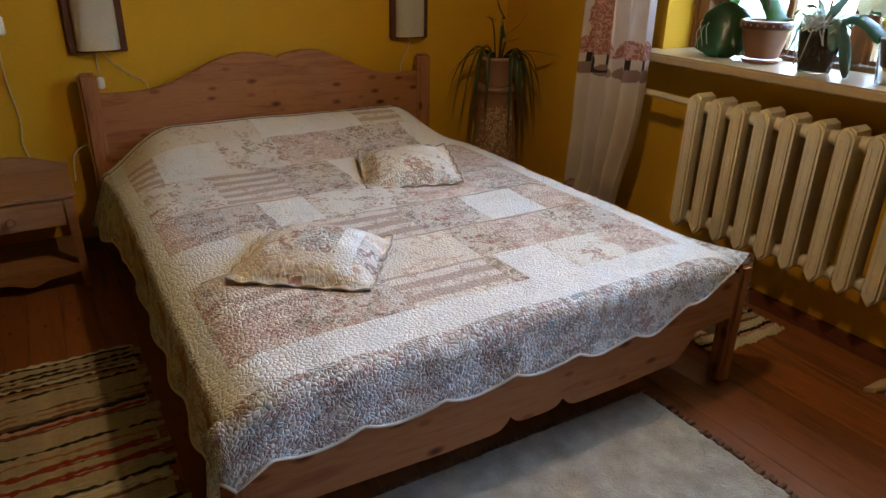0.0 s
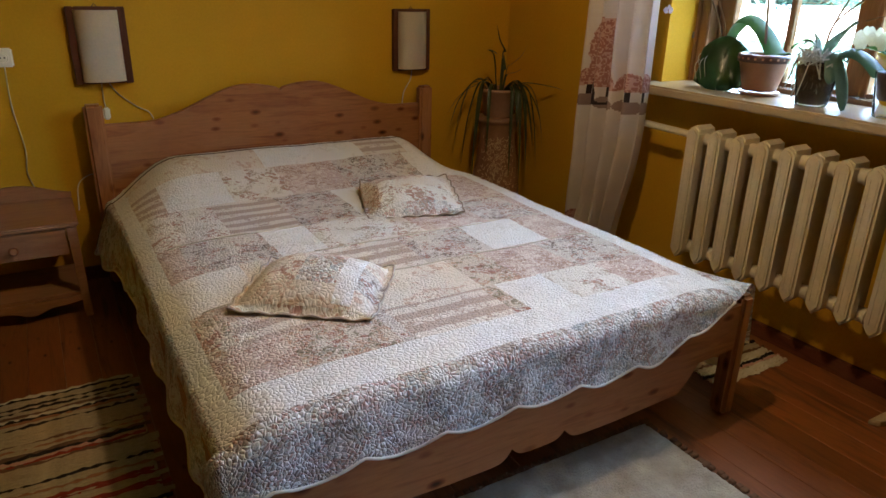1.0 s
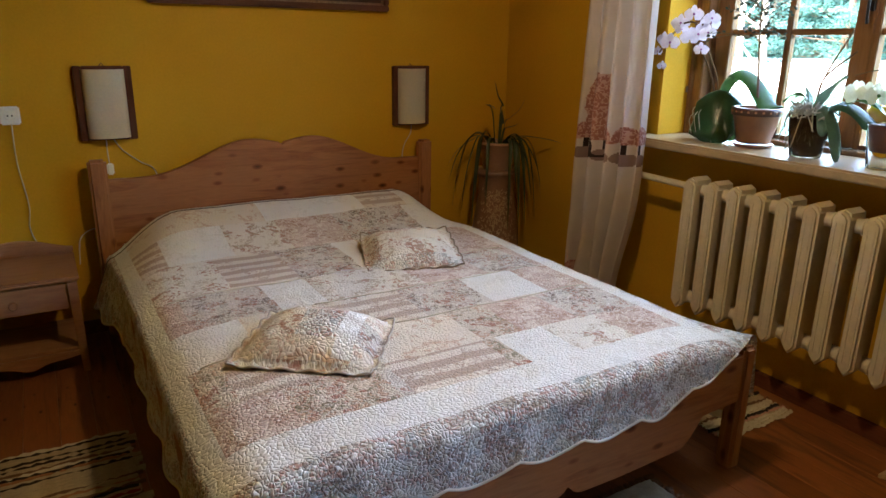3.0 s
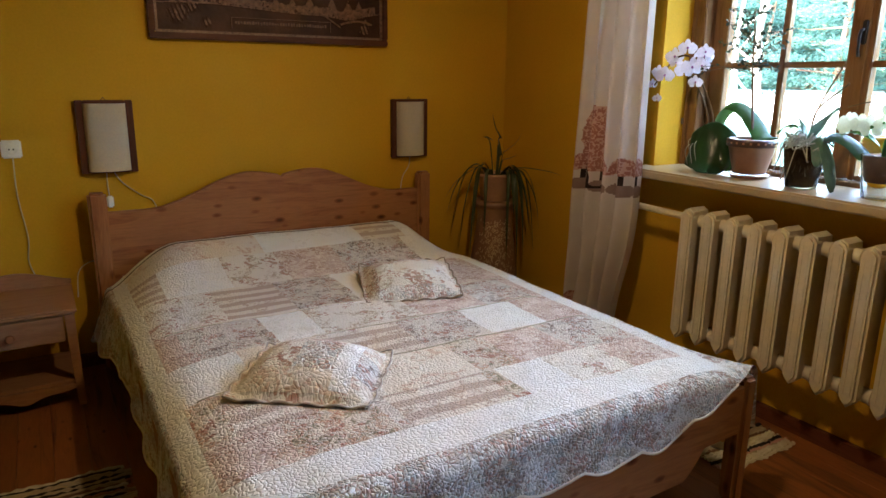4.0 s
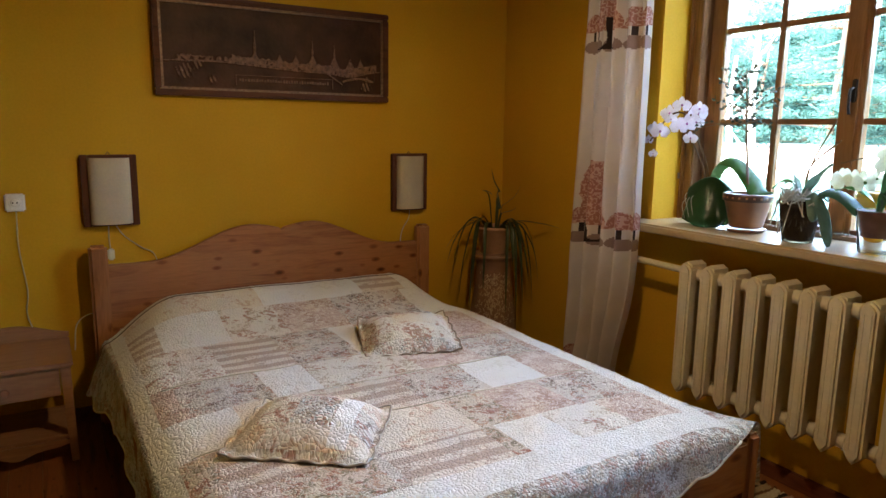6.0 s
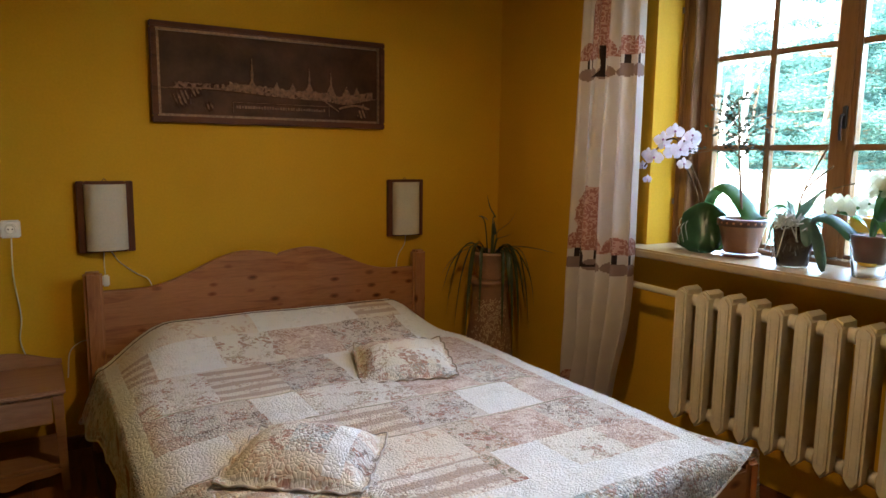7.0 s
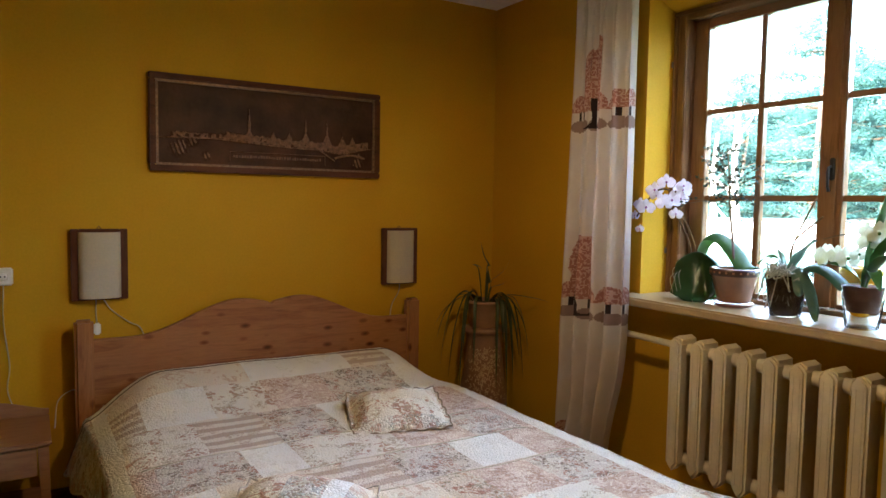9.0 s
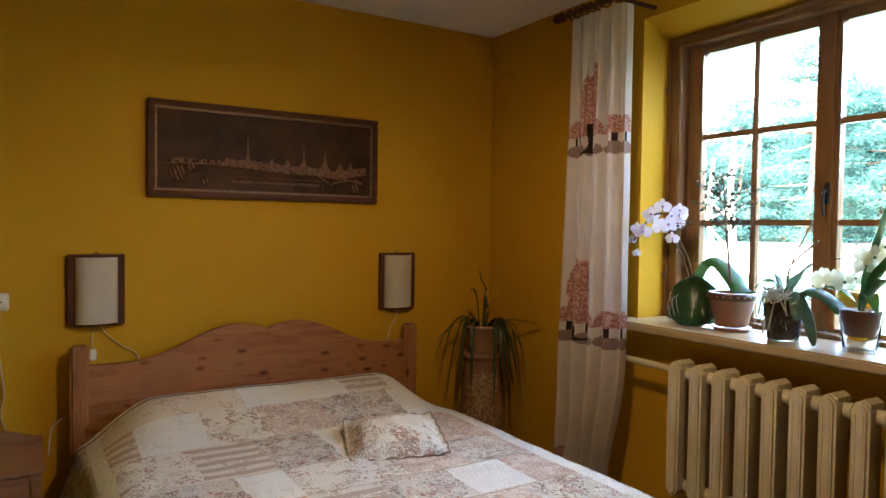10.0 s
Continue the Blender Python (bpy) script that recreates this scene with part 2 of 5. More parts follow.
floor = structure("floor", box(X_W, 0, Y_S, 0, -0.1, -0.02), M_FLOOR, "reddish brown varnished wooden plank floor", "floor")

# ---- window ----
window = thing("window_1", "brown wooden two-sash casement window with glazing bars", "window", kind="structure")
WF0, WF1, WFT = -2.767, -1.235, 2.338


def rail(name, x0, x1, y0, y1, z0, z1, mt, parent, bev=0.004):
    return part(name, box(x0, x1, y0, y1, z0, z1, bev), mt, parent)


# outer casing with a stepped lip
CW, CS = 0.045, 0.066
for y0, y1 in ((WF1 - CS, WF1 - 0.001), (WF0 + 0.001, WF0 + CS)):
    rail("casing", 0.182, 0.32, y0, y1, SILL_Z, WFT - 0.001, M_WIN, window)
rail("casing", 0.184, 0.32, WF0 + CS, WF1 - CS, WFT - CW, WFT - 0.001, M_WIN_Y, window)
rail("casing", 0.184, 0.32, WF0 + CS, WF1 - CS, SILL_Z, SILL_Z + 0.018, M_WIN_Y, window)
for y0, y1 in ((WF1 - 0.022, WF1 - 0.002), (WF0 + 0.002, WF0 + 0.022)):
    rail("bead", 0.168, 0.183, y0, y1, SILL_Z, WFT - 0.024, M_WIN, window)
rail("bead", 0.168, 0.183, WF0 + 0.002, WF1 - 0.002, WFT - 0.022, WFT - 0.002, M_WIN_Y, window)


def sash(y_hi, y_lo, left, right):
    """One casement with two columns and three rows of panes."""
    x0, x1 = 0.246, 0.292
    z0, z1 = SILL_Z + 0.020, WFT - CW - 0.002
    gy1, gy0 = y_hi - left, y_lo + right
    s = part("sash", box(x0, x1, gy1, y_hi, z0, z1, 0.004), M_WIN, window)
    part("stile", box(x0, x1, y_lo, gy0, z0, z1, 0.004), M_WIN, s)
    part("sash_rail", box(x0, x1, gy0, gy1, z0, 1.022, 0.003), M_WIN_Y, s)
    part("sash_rail", box(x0, x1, gy0, gy1, 2.248, z1, 0.003), M_WIN_Y, s)
    mid = (gy0 + gy1) / 2
    part("glazing_bar", box(x0 + 0.006, x1 - 0.004, mid - 0.0135, mid + 0.0135, 1.022, 2.248, 0.004), M_WIN, s)
    zs = (1.022, 1.448, 1.856, 2.248)
    for z in zs[1:3]:
        for a, b in ((gy0, mid - 0.0135), (mid + 0.0135, gy1)):
            part("glazing_bar", box(x0 + 0.007, x1 - 0.004, a, b, z - 0.0125, z + 0.0125, 0.004), M_WIN_Y, s)
    for k in range(3):
        for a, b in ((gy0, mid - 0.0135), (mid + 0.0135, gy1)):
            zl = zs[k] + (0.0125 if k else 0)
            zh = zs[k + 1] - (0.0125 if k < 2 else 0)
            p = part("pane", box(0.270, 0.273, a, b, zl, zh), M_GLASS, s)
            p.visible_shadow = False
    return s


sash_a = sash(WF1 - CS - 0.002, -1.999, 0.078, 0.064)
sash_b = sash(-2.003, WF0 + CS + 0.002, 0.030, 0.072)
part("meeting_strip", box(0.236, 0.246, -2.014, -1.980, SILL_Z + 0.024, WFT - CW - 0.006, 0.003), M_WIN, sash_a)
# unseen window added further along the wall, to light the bed's front
added_window = thing("window_2", "brown wooden window with plain posts and rails", "window", kind="structure")
for y0, y1 in ((WB1 - 0.06, WB1 - 0.001), ((WB0 + WB1) / 2 - 0.03, (WB0 + WB1) / 2 + 0.03), (WB0 + 0.001, WB0 + 0.06)):
    rail("window_post", 0.182, 0.30, y0, y1, SILL_Z - 0.04, WIN_TOP - 0.001, M_WIN, added_window)
for y0, y1 in ((WB0 + 0.06, (WB0 + WB1) / 2 - 0.03), ((WB0 + WB1) / 2 + 0.03, WB1 - 0.06)):
    for z0, z1 in ((SILL_Z - 0.04, SILL_Z + 0.04), (1.44, 1.465), (1.845, 1.87), (WIN_TOP - 0.12, WIN_TOP - 0.001)):
        rail("window_rail", 0.246, 0.292, y0, y1, z0, z1, M_WIN_Y, added_window)
# handle and hinges
bm = box(0.227, 0.236, -2.009, -1.987, 1.52, 1.61, 0.004)
tube([(0.222, -1.998, 1.575), (0.205, -1.998, 1.57), (0.20, -1.998, 1.55), (0.202, -1.998, 1.50), (0.21, -1.998, 1.475)], [0.005, 0.006, 0.006, 0.0055, 0.0065], 8, bm)
part("handle", bm, M_BLACK, sash_b, "dark bronze window handle", True)
for z in (2.09, 1.19):
    bm = tube([(0.164, WF1 - 0.004, z - 0.014), (0.164, WF1 - 0.004, z + 0.014)], 0.0045, 8)
    part("hinge", bm, M_GREY, window)

bm = slab([(-0.155, -1.19), (-0.155, WIN_Y0 - 0.12), (-0.0005, WIN_Y0 - 0.12), (-0.0005, WIN_Y0 + 0.001), (0.40, WIN_Y0 + 0.001), (0.40, WIN_Y1 - 0.001), (-0.0005, WIN_Y1 - 0.001), (-0.0005, -1.19)], 0.04, "z", SILL_Z - 0.04, 0.008)
structure("window_sill", bm, M_SILL, "glossy cream painted window sill board", "window sill")

# ---- bed ----
bed = thing("bed", "knotty pine double bed with a scroll-topped headboard", "bed")
BX0, BX1, BYF = -2.352, -0.585, -2.262


def post(x, y, top, w=0.078, d=0.062):
    p = part("post", box(x - w / 2, x + w / 2, y - d / 2, y + d / 2, 0, top, 0.012, seg=3), M_PINE_V, bed)
    return p


post(BX0 + 0.039, -0.085, 0.853)
post(BX1 - 0.039, -0.085, 0.853)
post(BX0 + 0.085, BYF + 0.022, 0.452, 0.062, 0.075)
post(BX1 - 0.034, BYF + 0.006, 0.456, 0.056, 0.064)


def headline(x):
    """Height of the headboard's upper edge."""
    c = -1.457
    d = abs(x - c)
    if d < 0.012:
        return 0.872 + (d / 0.012) * 0.014
    k = (d - 0.012) / 0.80
    if k < 0.19:
        return 0.886 + 0.023 * math.sin(k / 0.19 * math.pi / 2)
    if k < 0.82:
        q = (k - 0.19) / 0.63
        return 0.909 - 0.149 * (0.5 - 0.5 * math.cos(math.pi * q ** 0.92))
    return 0.760


xs = np.linspace(BX0 + 0.07, BX1 - 0.07, 121)
bm = slab([(float(xs[0]), 0.15), (float(xs[-1]), 0.15)] + [(float(x), headline(float(x))) for x in xs[::-1]], 0.03, "y", -0.095, 0.005)
part("headboard", bm, M_PINE, bed)


def footline(x):
    """Height of the footboard's lower edge: two small notches, raised ends."""
    d = abs(x + 1.452)
    z = 0.149 + 0.010 * (d < 0.097) + 0.012 * max(0.0, (d - 0.30) / 0.28)
    z += 0.034 * math.exp(-(abs(d - 0.097) / 0.020) ** 1.2)
    if d > 0.55 and x > -1.452:
        z += 0.09 * min(1.0, (d - 0.55) / 0.09) ** 1.5
    return z


xs = np.linspace(BX0 + 0.08, BX1 - 0.06, 281)
bm = slab([(float(x), footline(float(x))) for x in xs] + [(float(xs[-1]), 0.43), (float(xs[0]), 0.43)], 0.03, "y", BYF - 0.018, 0.004)
part("footboard", bm, M_PINE, bed)
for x in (BX0 + 0.035, BX1 - 0.06):
    part("side_rail", box(x, x + 0.026, BYF + 0.036, -0.118, 0.20, 0.40, 0.004), M_PINE_Y, bed)
part("slat_base", box(BX0 + 0.065, BX1 - 0.065, BYF + 0.05, -0.12, 0.25, 0.28), M_PINE_Y, bed)
M_TICK = surface("mattress_ticking", (0.62, 0.60, 0.55), (0.68, 0.66, 0.60), 0.9, 4, 200, 0.2)
mattress = part("mattress", box(BX0 + 0.07, BX1 - 0.07, BYF + 0.06, -0.125, 0.284, 0.47, 0.035, seg=4), M_TICK)
tagged(mattress, "pale fabric mattress under a patchwork bedspread", "mattress")

# ---- cloth that lets light through ----
def woven(name, a, b, through_light=0.35):
    m, nt, p = node_mat(name)
    v = coords(nt)
    c = ramp(nt, noise_of(nt, v, 6, 3), ((0.3, a), (0.7, b)))
    weave = noise_of(nt, v, 260, 2)
    nt.links.new(c, p.inputs["Base Color"])
    p.inputs["Roughness"].default_value = 0.9
    p.inputs["Specular IOR Level"].default_value = 0.1
    bump(nt, p, weave, 0.25, 0.001)
    tr = nt.nodes.new("ShaderNodeBsdfTranslucent")
    nt.links.new(c, tr.inputs["Color"])
    mx = nt.nodes.new("ShaderNodeMixShader")
    mx.inputs[0].default_value = through_light
    nt.links.new(p.outputs[0], mx.inputs[1])
    nt.links.new(tr.outputs[0], mx.inputs[2])
    nt.links.new(mx.outputs[0], nt.nodes["Material Output"].inputs["Surface"])
    return m


M_SHADE = woven("cream_lamp_linen", (0.78, 0.70, 0.56), (0.84, 0.76, 0.62), 0.55)

# ---- ceiling lamp in the middle of the room ----
pendant = thing("ceiling_lamp", "lit ceiling lamp with a cream shade and bare bulb", "ceiling lamp", (-1.42, -2.12, 0))
part("canopy", lathe([(0, H - 0.001), (0.05, H - 0.001), (0.046, H - 0.02), (0.012, H - 0.034), (0, H - 0.034)], 20), M_WHITE, pendant, smooth=True)
part("cord", tube([(0, 0, H - 0.03), (0, 0, 2.40)], 0.004, 8), M_WHITE, pendant, smooth=True)
part("shade", lathe([(0.025, 2.42), (0.08, 2.40), (0.19, 2.215), (0.188, 2.213), (0.078, 2.396), (0.025, 2.416)], 32), M_SHADE, pendant, smooth=True)
part("socket", lathe([(0, 2.40), (0.018, 2.40), (0.018, 2.325), (0, 2.325)], 14), M_WHITE, pendant, smooth=True)


# ---- printed cotton for the bedspread and cushions ----
def cotton(name, ground, inks, scale=38.0, cover=0.5, stripes=False, puff=82.0, veins=None, deep=0.0033):
    """Quilted cotton: a printed ground with blotches of ink, and puffed stitching."""
    m, nt, p = node_mat(name)
    v = coords(nt, uv=True)
    wob = noise_of(nt, v, 9.0, 3)
    c = ramp(nt, wob, ((0.3, tuple(0.93 * g for g in ground)), (0.7, ground)))
    if stripes:
        w = put(nt, "ShaderNodeTexWave", Scale=4.1, Distortion=0.7, Detail=2.0, Detail_Scale=3.0)
        w.bands_direction = "Y"
        nt.links.new(v, w.inputs["Vector"])
        c = blend(nt, c, ramp(nt, w.outputs["Fac"], ((0.35, inks[0]), (0.5, inks[1]), (0.62, ground))), 0.85)
        inks = inks[2:]
    for k, ink in enumerate(inks):
        n = noise_of(nt, v, scale * (1.0 + 0.45 * k), 3.0, 0.6, 1.8)
        lo = 0.585 - 0.16 * cover
        near = ramp(nt, noise_of(nt, v, 9.0 + 3 * k, 1.0, 0.5, 0.6), ((0.43, (0.74,) * 3), (0.56, (1.12,) * 3)))
        n = blend(nt, n, near, 1.0, "MULTIPLY")
        c = blend(nt, c, ink, ramp(nt, n, ((lo, (0, 0, 0)), (lo + 0.03, (0.72,) * 3), (0.80, (0.95,) * 3))))
    if veins:
        n = noise_of(nt, v, 26.0, 2.0, 0.5, 1.6)
        c = blend(nt, c, veins, ramp(nt, n, ((0.455, (0, 0, 0)), (0.485, (0.8,) * 3), (0.505, (0.8,) * 3), (0.535, (0, 0, 0)))))
    nt.links.new(c, p.inputs["Base Color"])
    p.inputs["Roughness"].default_value = 0.9
    p.inputs["Specular IOR Level"].default_value = 0.05
    warp = put(nt, "ShaderNodeTexNoise", Scale=11.0, Detail=2.0)
    nt.links.new(v, warp.inputs["Vector"])
    mix = nt.nodes.new("ShaderNodeVectorMath")
    mix.operation = "MULTIPLY_ADD"
    mix.inputs[1].default_value = (0.05, 0.05, 0.05)
    nt.links.new(warp.outputs["Color"], mix.inputs[0])
    nt.links.new(v, mix.inputs[2])
    vo = put(nt, "ShaderNodeTexVoronoi", Scale=puff, Randomness=0.85)
    vo.feature = "DISTANCE_TO_EDGE"
    nt.links.new(mix.outputs[0], vo.inputs["Vector"])
    lift = ramp(nt, vo.outputs["Distance"], ((0.0, (0, 0, 0)), (0.10, (0.50,) * 3), (0.25, (0.86,) * 3), (0.5, (1, 1, 1))))
    crimp = noise_of(nt, v, 95.0, 3, 0.6, 1.0)
    lift = blend(nt, lift, crimp, 0.25)
    bump(nt, p, lift, 1.0, deep)
    return m


C_WHITE = cotton("cream_cotton", (0.80, 0.80, 0.79), ((0.68, 0.67, 0.65),), 30, 0.12)
C_FLORAL = cotton("rosebud_cotton", (0.77, 0.74, 0.69), ((0.38, 0.19, 0.145), (0.43, 0.36, 0.28)), 30, 0.10)
C_GREY = cotton("grey_leaf_cotton", (0.62, 0.575, 0.53), ((0.36, 0.33, 0.30), (0.16, 0.115, 0.10), (0.38, 0.19, 0.15)), 27, 0.24, veins=(0.76, 0.73, 0.70))
C_ROSE = cotton("dusty_rose_lace_cotton", (0.585, 0.46, 0.41), ((0.70, 0.62, 0.57), (0.40, 0.26, 0.215)), 22, 0.38, veins=(0.80, 0.74, 0.69))
C_STRIPE = cotton("striped_cotton", (0.72, 0.67, 0.61), ((0.46, 0.36, 0.31), (0.56, 0.47, 0.41), (0.46, 0.36, 0.30)), 40, 0.0, True)
C_BUNCH = cotton("red_bouquet_cotton", (0.63, 0.56, 0.48), ((0.31, 0.115, 0.085), (0.22, 0.20, 0.14), (0.48, 0.31, 0.23)), 17, 0.28, veins=(0.72, 0.66, 0.60))
C_BORDER = cotton("blue_green_floral_cotton", (0.76, 0.75, 0.73), ((0.38, 0.43, 0.44), (0.29, 0.22, 0.19), (0.48, 0.30, 0.26), (0.48, 0.42, 0.35)), 27, 0.20, deep=0.0054)
C_BEIGE = cotton("beige_cotton", (0.75, 0.69, 0.61), ((0.58, 0.43, 0.34),), 24, 0.14)
C_UNDER = cotton("cushion_back_cotton", (0.58, 0.52, 0.43), ((0.42, 0.32, 0.26),), 30, 0.3)
M_TRIM = surface("grey_brown_cushion_piping", (0.42, 0.38, 0.35), (0.52, 0.48, 0.44), 0.9, 10, 200, 0.2)
# brown piping, its colour darkened further for the shadow along the hem
M_TRIM_SHADED = surface("shaded_brown_piping", (0.26, 0.20, 0.16), (0.34, 0.27, 0.22), 0.9, 10, 200, 0.2)
M_SEAM = surface("dark_seam_thread", (0.10, 0.07, 0.05), (0.15, 0.11, 0.08), 0.9, 10, 200, 0.2)
C_PIPING = surface("cream_piping", (0.66, 0.60, 0.50), (0.72, 0.66, 0.56), 0.8, 10, 200, 0.2)

# ---- bedspread ----
QX0, QX1, QY0, QYF = -2.335, -0.665, -0.125, -2.292
QW = QX1 - QX0
# the patchwork, row by row from the head: the row's two seams, then where each patch ends across the bed
ROWS = [
    (-0.44, 0.10, ((-2.12, C_BEIGE), (-1.66, C_BEIGE), (-1.15, C_WHITE), (-0.92, C_STRIPE), (0.0, C_WHITE))),
    (-0.73, -0.44, ((-2.14, C_STRIPE), (-1.87, C_WHITE), (-1.62, C_FLORAL), (-1.34, C_ROSE), (-0.96, C_GREY), (0.0, C_WHITE))),
    (-1.12, -0.73, ((-1.98, C_FLORAL), (-1.72, C_STRIPE), (-1.46, C_GREY), (-1.34, C_WHITE), (-1.04, C_BEIGE), (0.0, C_ROSE))),
    (-1.40, -1.12, ((-2.175, C_ROSE), (-1.89, C_GREY), (-1.72, C_WHITE), (-1.33, C_FLORAL), (-1.05, C_ROSE), (-0.82, C_GREY), (0.0, C_ROSE))),
    (-1.67, -1.40, ((-2.04, C_WHITE), (-1.78, C_BEIGE), (-1.47, C_STRIPE), (-1.20, C_GREY), (-0.96, C_WHITE), (0.0, C_ROSE))),
    (-1.92, -1.67, ((-2.165, C_BUNCH), (-1.95, C_STRIPE), (-1.74, C_FLORAL), (-1.42, C_BEIGE), (-1.27, C_BUNCH), (-1.04, C_ROSE), (0.0, C_GREY))),
    (-2.115, -1.92, ((-2.06, C_ROSE), (-1.80, C_BUNCH), (-1.765, C_GREY), (-1.435, C_STRIPE), (-1.385, C_BUNCH), (-1.20, C_WHITE), (-0.98, C_FLORAL), (0.0, C_ROSE))),
]


def cloth_at(x, y, hang):
    """Which piece of cloth lies there: its number, and the cloth."""
    if hang or y < -2.245 or x < -2.330 or x > -0.700:
        return 1000 + (hang if hang else 2 if y < -2.245 else 1 if x < -1.5 else 3), C_BORDER
    edge = -2.262 + 0.006 * noise.noise(Vector((y * 5, 0, 2)))
    if y < -2.115 or x < edge and y < -0.86 or x < edge + 0.015 or x > -0.765:
        return 900 + (1 if y < -2.115 else 2 if x < -1.5 else 3), C_WHITE
    wave = 0.010 * noise.noise(Vector((x * 4, 7, 0)))
    drift = 0.012 * noise.noise(Vector((3, y * 4, 1)))
    for r, (lo, hi, row) in enumerate(ROWS):
        if y + wave >= lo or r == len(ROWS) - 1:
            for k, (end, c) in enumerate(row):
                if x + drift < end:
                    return r * 10 + k, c


def top_z(x, y):
    side = min(1.0, min((x - QX0) / 0.34, (QX1 - x) / 0.22))
    side = max(0.0, side)
    side = side * side * (3 - 2 * side)
    hump = math.exp(-((y + 0.24) / 0.30) ** 2)
    z = 0.508 + 0.105 * hump * (0.06 + 0.94 * side) - 0.016 * (1 - side) - 0.06 * hump * (1 - side) ** 2
    z -= 0.05 * max(0.0, 1 - (QY0 - y) / 0.06) ** 2
    z -= 0.046 * (1 - 0.8 * hump) * max(0.0, min(1.0, (-2.165 - x) / 0.135)) ** 2
    z += 0.0035 * noise.noise(Vector((x * 7, y * 7, 3.1))) + 0.006 * noise.noise(Vector((x * 2.3, y * 2.3, 9.0)))
    return z


def front_drop(x):
    d = 0.185 + 0.030 * abs(math.sin(math.pi * (x + 2.02) / 0.228))
    if x > -1.08:
        k = min(1.0, (x + 1.08) / 0.44)
        d *= 1 - 0.72 * k ** 1.6
    if x < -2.20:
        d *= 1 - 0.10 * (-2.20 - x) / 0.12
    return d


def side_drop(y):
    d = 0.232 + 0.024 * abs(math.sin(math.pi * (y + 0.1) / 0.25))
    return d


def bend(s, r, lean):
    """Out and down after a length s over an edge of radius r."""
    if s < r * math.pi / 2:
        return r * math.sin(s / r), r * (1 - math.cos(s / r))
    t = s - r * math.pi / 2
    return r + lean * t, r + t * math.sqrt(1 - lean * lean)


def quilt_point(i, j):
    """i runs across in cells, j from the head down to the foot."""
    fa, fb = i, j
    out_a = down_a = out_b = down_b = 0.0
    run_a = run_b = 0.0
    hang = 0
    if fb > 1:
        s = (fb - 1) * front_drop(QX0 + QW * min(max(fa, 0), 1))
        run_b = s
        out_b, down_b = bend(s, 0.045, 0.06)
        hang = 2
    y = QYF + 0.045 if fb > 1 else QY0 + (QYF + 0.045 - QY0) * fb
    if fa < 0:
        fall = 1 - 0.8 * math.exp(-((y + 0.24) / 0.30) ** 2)
        s = -fa * (side_drop(y) - 0.034 * fall)
        run_a = -s
        lean = 0.08 + 0.30 * math.exp(-((y + 0.35) / 0.30) ** 2)
        s0 = 0.035 * 0.6 * fall
        b0, b1 = bend(s0, 0.035, lean), bend(s + s0, 0.035, lean)
        out_a, down_a = b1[0] - b0[0], b1[1] - b0[1]
        out_a = -out_a - 0.008 * math.sin(y * 21) * min(1, s / 0.15)
        hang = 1
    elif fa > 1:
        run_a = (fa - 1) * side_drop(y)
        out_a, down_a = bend(run_a, 0.035, 0.12)
        hang = 3
    x = QX0 + 0.035 + (QW - 0.07) * min(max(fa, 0), 1)
    if fb > 1 and (fa < 0 or fa > 1):
        ka = -fa if fa < 0 else fa - 1
        th = math.atan2(fb - 1, ka)
        whole = (front_drop(x) + (side_drop(y) - front_drop(x)) * math.cos(th) ** 5) * (1 - 0.16 * math.sin(2 * th))
        r_out, r_down = bend(math.hypot(ka, fb - 1) * whole, 0.04, 0.10)
        out_a = math.copysign(r_out * math.cos(th), fa - 0.5)
        out_b = r_out * math.sin(th)
        down_a, down_b = r_down, 0.0
        hang = 2
    z = top_z(x, y) - down_a - down_b
    if fb > 1:
        out_b += 0.006 * math.sin(x * 27.5) * min(1, down_b / 0.12)
    pull = max(0.0, (min(fa, 1.0) - 0.90) / 0.10) ** 2 * max(0.0, (min(fb, 1.0) - 0.90) / 0.10) ** 2 * (1.0 if fb <= 1 else max(0.0, 1 - (fb - 1)))
    x += 0.128 * pull
    z -= 0.022 * pull
    return Vector((x + out_a, y - out_b, z)), (x + run_a, y - run_b), hang


spread = thing("bedspread", "quilted cream and faded floral patchwork bedspread on the bed", "bedspread")
NA, NB, NH, NF = 220, 280, 30, 28
fas = [-1 + k / NH for k in range(NH)] + [k / NA for k in range(NA + 1)] + [1 + (k + 1) / NH for k in range(NH)]
fbs = [k / NB for k in range(NB + 1)] + [1 + (k + 1) / NF for k in range(NF)]
grid = {}
for ai, fa in enumerate(fas):
    for bi, fb in enumerate(fbs):
        if fb > 1 and (fa > 1 or fa < 0 and math.hypot(fa, fb - 1) > 1.02):
            continue
        grid[ai, bi] = quilt_point(fa, fb)


def pucker(u, v):
    """Height of the quilted relief at a place on the cloth."""
    w = Vector((u * 11, v * 11, 0))
    u, v = u + 0.022 * noise.noise(w), v + 0.022 * noise.noise(w + Vector((5, 5, 5)))
    f = noise.voronoi(Vector((u * 54, v * 46, 0.5)))[0]
    return 0.0016 * min(1.0, (f[1] - f[0]) * 1.6)


